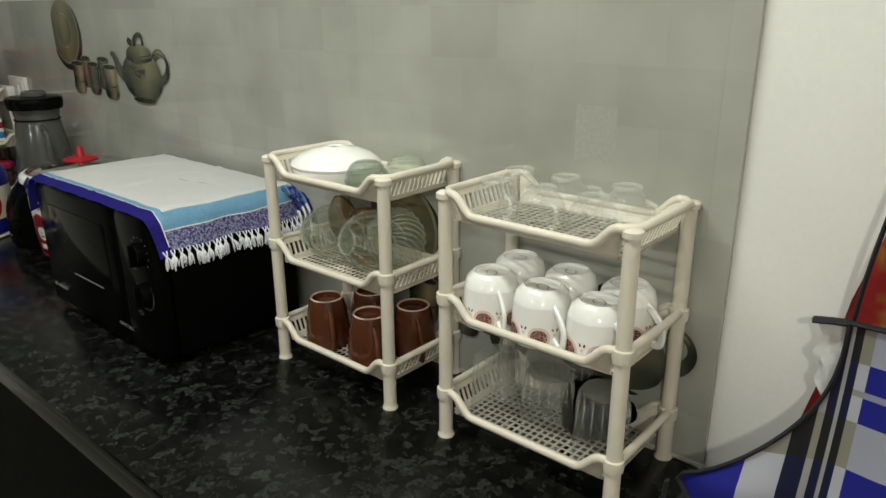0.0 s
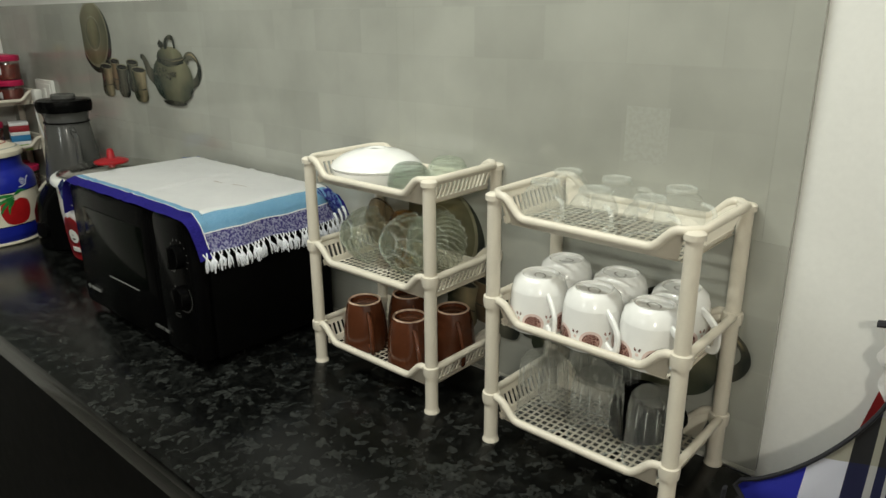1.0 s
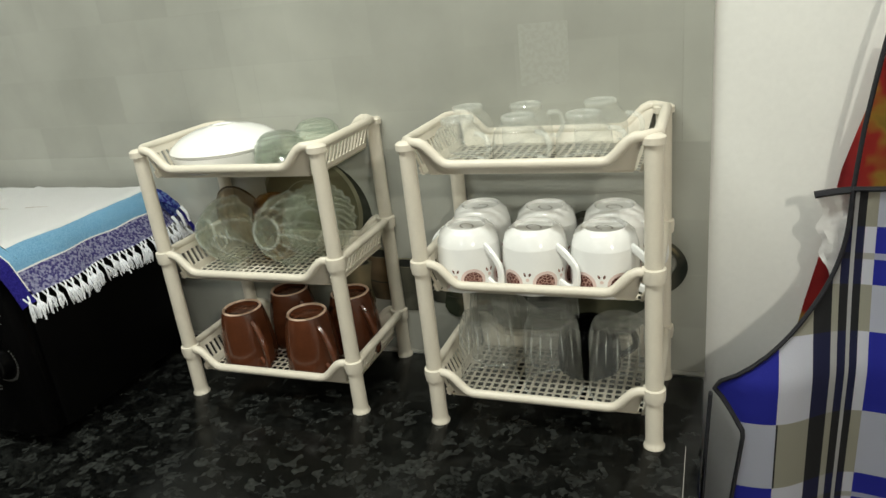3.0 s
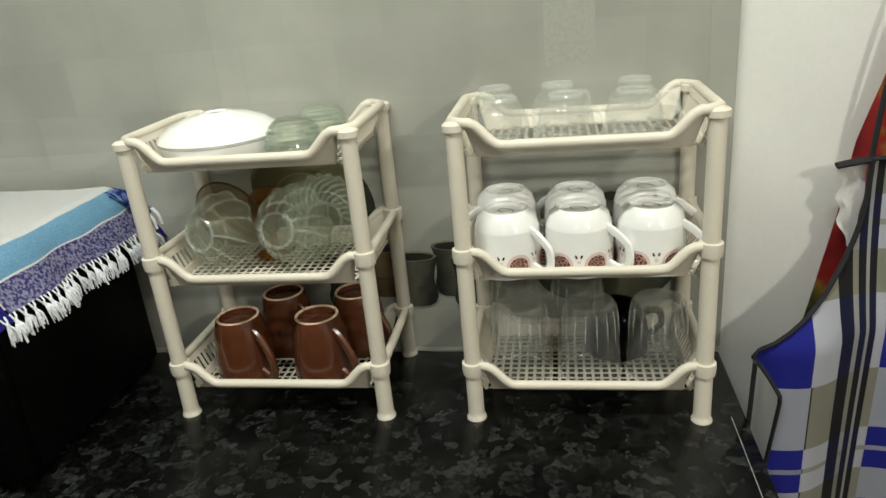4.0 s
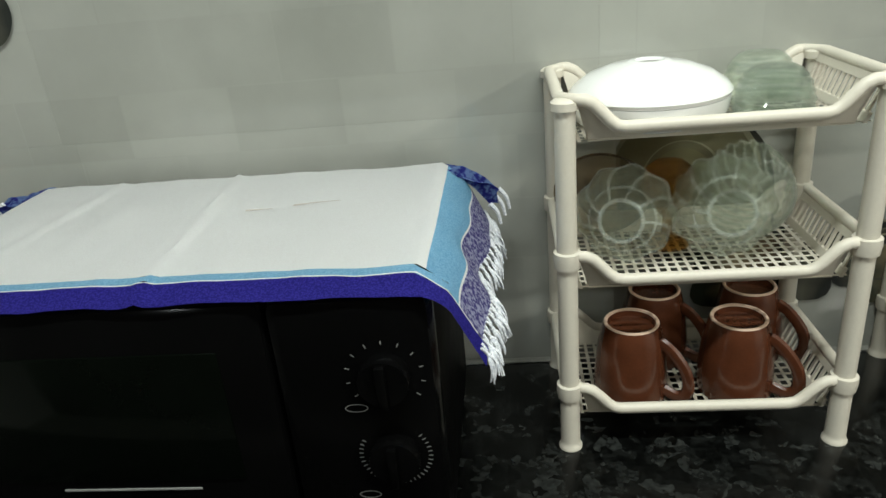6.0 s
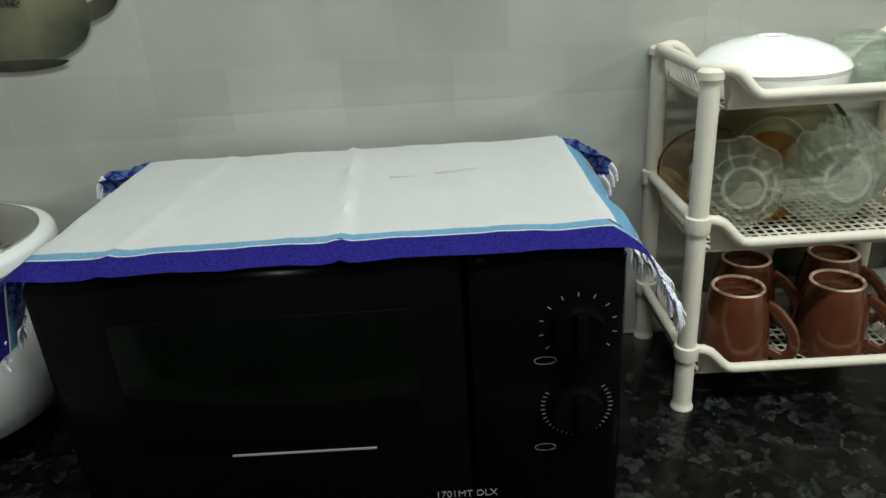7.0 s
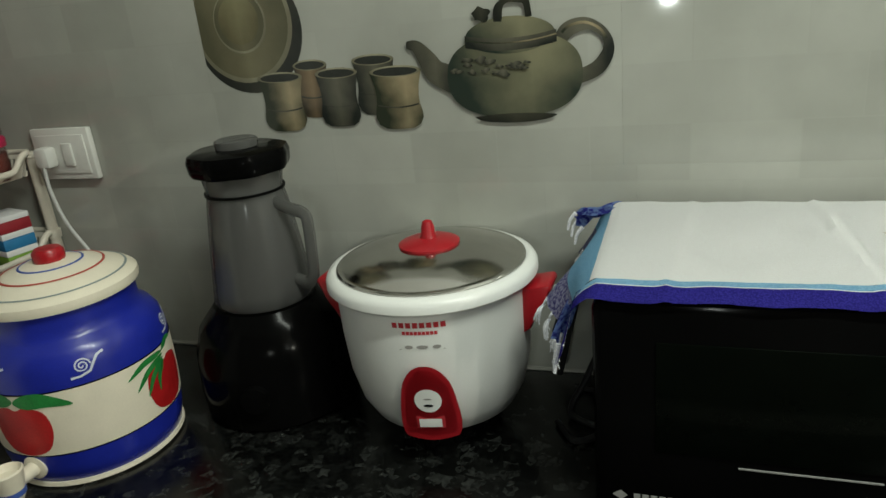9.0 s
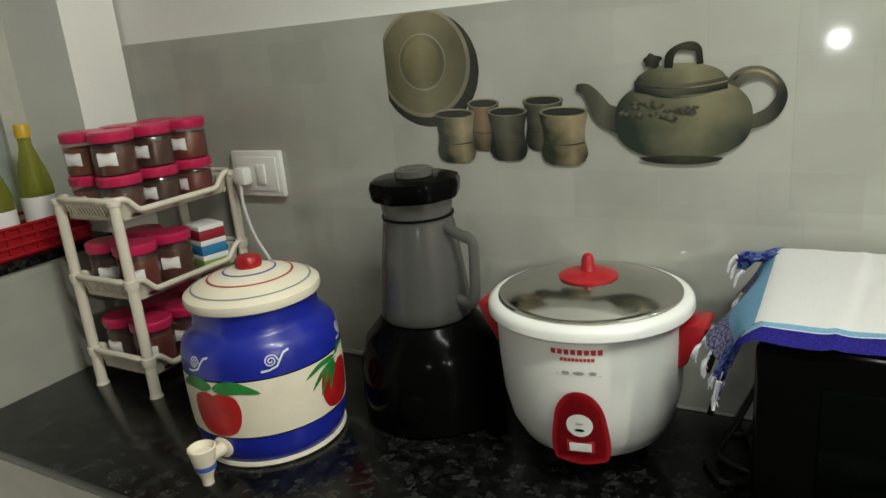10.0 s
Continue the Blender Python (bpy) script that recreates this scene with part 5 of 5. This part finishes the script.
fills = [0, 2, 0, 1, 3, 2, 0, 2, 1, 0, 3, 0, 2, 0, 1, 2]
made = {}
spots = []
for level, z in ((0, F3), (1, F3 + 0.0775)):
    for i, x in enumerate((-1.4315, -1.3525)):
        for k, y in enumerate((-0.234, -0.152, -0.070)):
            spots.append((x, y, z, (3 if i == 0 and k == 0 else (level * 3 + k + i * 2) % 3)))
for z, ys in ((F2, (-0.234, -0.154)), (F1, (-0.234, -0.152, -0.070))):
    for i, x in enumerate((-1.4315, -1.3525)):
        for k, y in enumerate(ys):
            spots.append((x, y, z, (k + i) % 3))
for n, (x, y, z, f) in enumerate(spots):
    turn = rnd.uniform(-22, 22)
    tall = z < F3 - 0.01
    key = (f, tall)
    if key in made:
        copy_thing(made[key], pose(x, y, z, 0, 0, turn))
    else:
        made[key] = jar((x, y, z), turn, f, 0.098 if tall else 0.077)

stripes = [("white", LABEL), ("red", mat("dark_red_card", (0.30, 0.02, 0.03), 0.5)), ("white", LABEL), ("blue", mat("blue_card", (0.03, 0.20, 0.42), 0.5)), ("white", LABEL), ("green", mat("green_card", (0.20, 0.36, 0.05), 0.5))]
tin = thing("striped_box", (-1.352, -0.070, F2), "small box striped green, blue, red and white", "box", turn=-14)
hs = (0.010, 0.020, 0.011, 0.020, 0.011, 0.020)
z = 0.0
for (w, mt), h in zip(reversed(stripes), reversed(hs)):
    part(w + "_stripe", boxed(-0.033, 0.033, -0.028, 0.028, z, z + h - 0.0003, bevel=0.001), mt, tin)
    z += h

# ---- socket and plug ----
so = thing("wall_socket", (-1.237, -0.0001, 1.2195), "white wall socket plate with a plug and a switch", "socket")
part("plate", boxed(-0.0645, 0.0645, -0.012, 0.0, -0.0455, 0.0455, bevel=0.003), SOCKET, so)
part("inset", boxed(-0.054, 0.054, -0.0145, -0.0115, -0.034, 0.034, bevel=0.001), SOCKET, so)
part("switch", boxed(0.004, 0.026, -0.0185, -0.014, -0.020, 0.020, bevel=0.002), SOCKET, so, "white rocker switch")
plug = part("plug", boxed(-0.040, -0.010, -0.040, -0.0147, -0.020, 0.016, bevel=0.006), SOCKET, so, "white plug")
pts = spline([(-0.025, -0.036, -0.018), (-0.024, -0.038, -0.06), (-0.010, -0.036, -0.12), (0.020, -0.030, -0.18), (0.055, -0.03, -0.24), (0.08, -0.03, -0.30), (0.12, -0.035, -0.3645)], 8)
part("cord", tube(pts, 0.0032, seg=8), WHITECABLE, so, "white cord hanging down")

# ---- cables beside the cooker ----
cb = part("black_cable", tube(spline([(-0.362, -0.10, 0.905), (-0.345, -0.085, 0.98), (-0.330, -0.075, 1.035), (-0.310, -0.07, 1.058), (-0.296, -0.065, 1.040), (-0.302, -0.07, 0.96), (-0.325, -0.09, 0.90), (-0.345, -0.12, 0.857), (-0.30, -0.15, 0.8545), (-0.33, -0.18, 0.8545), (-0.36, -0.14, 0.8545)], 8), 0.0045, seg=8), CABLE)
tagged(cb, "black power cable looped beside a rice cooker", "cable")
cb = part("black_cable", tube(spline([(-0.370, -0.08, 0.96), (-0.352, -0.07, 1.01), (-0.325, -0.06, 1.03), (-0.300, -0.055, 1.03), (-0.290, -0.05, 0.98), (-0.300, -0.06, 0.90), (-0.32, -0.05, 0.8545), (-0.35, -0.045, 0.8545)], 8), 0.004, seg=8), CABLE)
tagged(cb, "thin black cable looped against the tiles", "cable")

# ---- ledge: oil bottles and a red tray ----
def bottle(x, y, s, label):
    b = thing("oil_bottle", (x, y, 1.112), label, "bottle", "oil bottles")
    part("bottle_body", lathe([(0, 0), (0.033 * s, 0), (0.036 * s, 0.005), (0.036 * s, 0.13 * s), (0.030 * s, 0.16 * s), (0.014 * s, 0.215 * s), (0.0135 * s, 0.235 * s), (0, 0.235 * s)], 28), OIL, b)
    part("cap", lathe([(0, 0.2355 * s), (0.016 * s, 0.2355 * s), (0.016 * s, 0.262 * s), (0.0145 * s, 0.265 * s), (0, 0.265 * s)], 24), YELLOWCAP, b, "yellow cap")
    part("label", lathe([(0.0364 * s, 0.05 * s), (0.0364 * s, 0.105 * s)], 28), LABEL, b)


bottle(LEFT - 0.075, -0.212, 0.90, "green-yellow oil bottle with a yellow cap on a ledge")
bottle(LEFT - 0.055, -0.305, 0.8, "second oil bottle standing in a red tray")
tr = thing("red_basket", (LEFT - 0.07, -0.30, 1.112), "red plastic basket on the black ledge", "basket")
for k in range(4):
    z = 0.006 + 0.018 * k
    part("rail", tube([(-0.065, -0.17, z), (0.065, -0.17, z), (0.065, 0.14, z), (-0.065, 0.14, z)], 0.004, None, 6, closed=True), RED, tr)
for k in range(12):
    y = -0.165 + 0.30 * k / 11
    part("bar", boxed(0.0635, 0.0672, y - 0.004, y + 0.004, 0.002, 0.062), RED, tr, smooth=False)
part("side_panel", boxed(0.0605, 0.0625, -0.168, 0.138, 0.004, 0.058), RED, tr)
part("base", boxed(-0.064, 0.064, -0.169, 0.139, 0.0005, 0.004), RED, tr)
for o in bpy.data.objects:
    if o.name.startswith("oil_bottle"):
        o.location.z += 0.0045

# ---- aprons on the wall ----
def plaid_mat():
    """Blue, white and black checks on cotton."""
    m, n, l, p = shader("plaid_cotton")
    co = n.new("ShaderNodeTexCoord")
    sep = n.new("ShaderNodeSeparateXYZ")
    l.new(co.outputs["UV"], sep.inputs["Vector"])

    def bands(axis, size, stops):
        d = n.new("ShaderNodeMath")
        d.operation = "DIVIDE"
        d.inputs[1].default_value = size
        l.new(sep.outputs[axis], d.inputs[0])
        f = n.new("ShaderNodeMath")
        f.operation = "FRACT"
        l.new(d.outputs[0], f.inputs[0])
        ramp = n.new("ShaderNodeValToRGB")
        ramp.color_ramp.interpolation = "CONSTANT"
        e = ramp.color_ramp.elements
        e[0].position, e[0].color = 0.0, (*stops[0][1], 1)
        e[1].position, e[1].color = stops[1][0], (*stops[1][1], 1)
        for pos, c in stops[2:]:
            k = e.new(pos)
            k.color = (*c, 1)
        l.new(f.outputs[0], ramp.inputs["Fac"])
        return ramp

    white, blue, navy, black, beige, lilac = (0.62, 0.63, 0.71), (0.018, 0.024, 0.36), (0.012, 0.014, 0.06), (0.016, 0.016, 0.018), (0.36, 0.35, 0.29), (0.50, 0.52, 0.62)
    line = (0.46, 0.46, 0.47)
    # columns from the left: blue, white, dark pair with pale lines, white, blue
    cols = (0.0, 0.30, 0.305, 0.44, 0.515, 0.540, 0.575, 0.59, 0.625, 0.665)
    in_blue = bands("X", 0.260, list(zip(cols, (blue, white, white, navy, line, navy, line, navy, white, blue))))
    in_pale = bands("X", 0.260, list(zip(cols, (lilac, black, beige, black, beige, black, line, black, beige, lilac))))
    along = bands("Y", 0.312, [(f, (g, g, g)) for f, g in ((0, 1), (0.15, 0), (0.471, 1), (0.641, 0), (0.737, 0.8), (0.76, 0), (0.856, 1))])
    mul = n.new("ShaderNodeMix")
    mul.data_type = "RGBA"
    l.new(along.outputs["Color"], mul.inputs[0])
    l.new(in_blue.outputs["Color"], mul.inputs[6])
    l.new(in_pale.outputs["Color"], mul.inputs[7])
    l.new(mul.outputs[2], p.inputs["Base Color"])
    p.inputs["Roughness"].default_value = 0.85
    no = n.new("ShaderNodeTexNoise")
    no.inputs["Scale"].default_value = 500
    l.new(co.outputs["Object"], no.inputs["Vector"])
    b = n.new("ShaderNodeBump")
    b.inputs["Strength"].default_value, b.inputs["Distance"].default_value = 0.3, 0.0006
    l.new(no.outputs["Fac"], b.inputs["Height"])
    l.new(b.outputs["Normal"], p.inputs["Normal"])
    return m


def fruit_mat():
    """Red cotton with large green and yellow blotches of a fruit print."""
    m, n, l, p = shader("fruit_print_cotton")
    co = n.new("ShaderNodeTexCoord")
    no = n.new("ShaderNodeTexNoise")
    no.inputs["Scale"].default_value, no.inputs["Detail"].default_value = 13, 3
    l.new(co.outputs["Object"], no.inputs["Vector"])
    ramp = n.new("ShaderNodeValToRGB")
    e = ramp.color_ramp.elements
    e[0].position, e[0].color = 0.32, (0.05, 0.09, 0.02, 1)
    e[1].position, e[1].color = 0.48, (0.42, 0.03, 0.025, 1)
    a = e.new(0.41)
    a.color = (0.42, 0.26, 0.04, 1)
    b = e.new(0.63)
    b.color = (0.28, 0.015, 0.02, 1)
    c = e.new(0.72)
    c.color = (0.50, 0.16, 0.03, 1)
    l.new(no.outputs["Fac"], ramp.inputs["Fac"])
    l.new(ramp.outputs["Color"], p.inputs["Base Color"])
    p.inputs["Roughness"].default_value = 0.7
    return m


def apron(name, label, x0, top, material, y, halves, folds, trim):
    """A hanging apron: halves(z) gives the left and right edge below the bib's top."""
    ap = thing(name, (x0, y, top), label, "apron", "aprons on the wall")
    bm = bmesh.new()
    uv = bm.loops.layers.uv.new("UVMap")
    nz, nx = 80, 60
    grid, where = [], {}
    for j in range(nz + 1):
        z = -0.80 * j / nz
        a, b = halves(z)
        row = []
        for i in range(nx + 1):
            x = a + (b - a) * i / nx
            d = folds(x, z)
            v = bm.verts.new((x, d, z))
            where[v] = (x + 0.260, z + 0.312 + 0.05 * d)
            row.append(v)
        grid.append(row)
    for j in range(nz):
        for i in range(nx):
            f = bm.faces.new((grid[j][i], grid[j][i + 1], grid[j + 1][i + 1], grid[j + 1][i]))
            for lp in f.loops:
                lp[uv].uv = where[lp.vert]
    left = [grid[j][0].co.copy() for j in range(nz + 1)]
    upper = [grid[0][i].co.copy() for i in range(nx + 1)]
    right = [grid[j][-1].co.copy() for j in range(nz + 1)]
    bmesh.ops.solidify(bm, geom=bm.faces[:], thickness=0.0012)
    part("cloth", bm, material, ap)
    if trim:
        for line in (left, upper, right):
            part("binding", tube([p + Vector((0, -0.0012, 0)) for p in line], 0.0052, seg=8, flat=0.5), PIPING, ap, "black binding tape")
    return ap


def plaid_edges(z):
    t = min(max(-z / 0.216, 0), 1)
    cut = 0.142 * t ** 3.0
    low = 0.038 * min(max((-z - 0.216) / 0.055, 0), 1) ** 0.75 - 0.10 * min(max(-z - 0.28, 0), 0.3)
    return -0.113 - cut + low, 0.113 + cut - low


def plaid_folds(x, z):
    """The bib lies on the wall; the skirt stands off it in folds, most at its sides."""
    k = min(1, -z / 0.206)
    side = min(abs(x) / 0.22, 1)
    return -0.012 * k + 0.012 * k * math.sin(x * 42 + 1.4 * z) + 0.006 * math.sin(x * 17 + 5 * z) - 0.090 * k * k * side


front = apron("plaid_apron", "blue, white and black plaid apron hung on a wall", 1.277, 1.130, plaid_mat(), -0.034, plaid_edges, plaid_folds, True)
strap = spline([(-0.112, 0.0, -0.006), (-0.104, 0.004, 0.085), (-0.085, 0.012, 0.20), (-0.045, 0.025, 0.36), (0.0, 0.034, 0.46), (0.045, 0.025, 0.36), (0.085, 0.012, 0.20), (0.110, 0.004, 0.085), (0.128, 0.0, -0.006)], 6)
part("neck_strap", tube(strap, 0.0058, seg=8, flat=0.45), PIPING, front, "black neck strap")
part("loop_end", tube([(-0.150, -0.003, -0.008), (-0.128, -0.003, -0.004), (-0.110, -0.003, -0.002)], 0.0075, seg=8, flat=0.5), PIPING, front)
pk = spline([(-0.093, -0.030, -0.203), (-0.066, -0.030, -0.209), (-0.040, -0.030, -0.198), (0.06, -0.030, -0.180)], 6)
part("pocket_edge", tube(pk, 0.005, seg=8, flat=0.5), PIPING, front, "black bound pocket edge")
pk = spline([(-0.093, -0.030, -0.203), (-0.085, -0.032, -0.28), (-0.062, -0.034, -0.37), (-0.055, -0.026, -0.55)], 6)
part("pocket_edge", tube(pk, 0.005, seg=8, flat=0.5), PIPING, front)


def fruit_edges(z):
    line = ((0.0, -0.100), (-0.07, -0.115), (-0.14, -0.133), (-0.23, -0.146), (-0.30, -0.161), (-0.40, -0.178), (-0.58, -0.199), (-0.9, -0.22))
    for (z0, a), (z1, b) in zip(line, line[1:]):
        if z >= z1:
            break
    return a + (b - a) * (z0 - z) / (z0 - z1), 0.17


def fruit_folds(x, z):
    return 0.005 * math.sin(x * 35 + 2 * z) + 0.003 * math.sin(z * 22 + x * 9)


back_ap = apron("fruit_apron", "red fruit-print apron hung behind a plaid one", 1.289, 1.284, fruit_mat(), -0.016, fruit_edges, fruit_folds, False)
part("waist_tie", tube(spline([(-0.254, -0.112, -0.212), (-0.258, -0.118, -0.30), (-0.261, -0.116, -0.42), (-0.258, -0.112, -0.60)], 6), 0.006, seg=8, flat=0.4), PIPING, front, "black waist tie")
bm = bmesh.new()
rows = []
for k in range(25):
    z = -0.004 - 0.122 * k / 24
    w = (0.030 + 0.004 * math.sin(k * 0.9)) * (1 - (k / 24) ** 3)
    rows.append([bm.verts.new((-0.112 - 0.005 * (k / 24) - w * i / 4, 0.004 + 0.003 * math.sin(i * 1.7 + k * 0.55), z)) for i in range(5)])
for k in range(24):
    for i in range(4):
        bm.faces.new((rows[k][i], rows[k][i + 1], rows[k + 1][i + 1], rows[k + 1][i]))
bmesh.ops.solidify(bm, geom=bm.faces[:], thickness=0.001)
part("bib_lining", bm, CLOTHWHITE, front, "white lining turned out past the bib's binding")
nail = part("wall_hook", lathe([(0, 0), (0.004, 0), (0.004, 0.026), (0.008, 0.027), (0.008, 0.031), (0, 0.032)], 14), STEEL)
nail.matrix_basis = pose(1.277, 0.0095, 1.590, 90, 0, 0)
tagged(nail, "small steel hook holding apron straps", "hook")
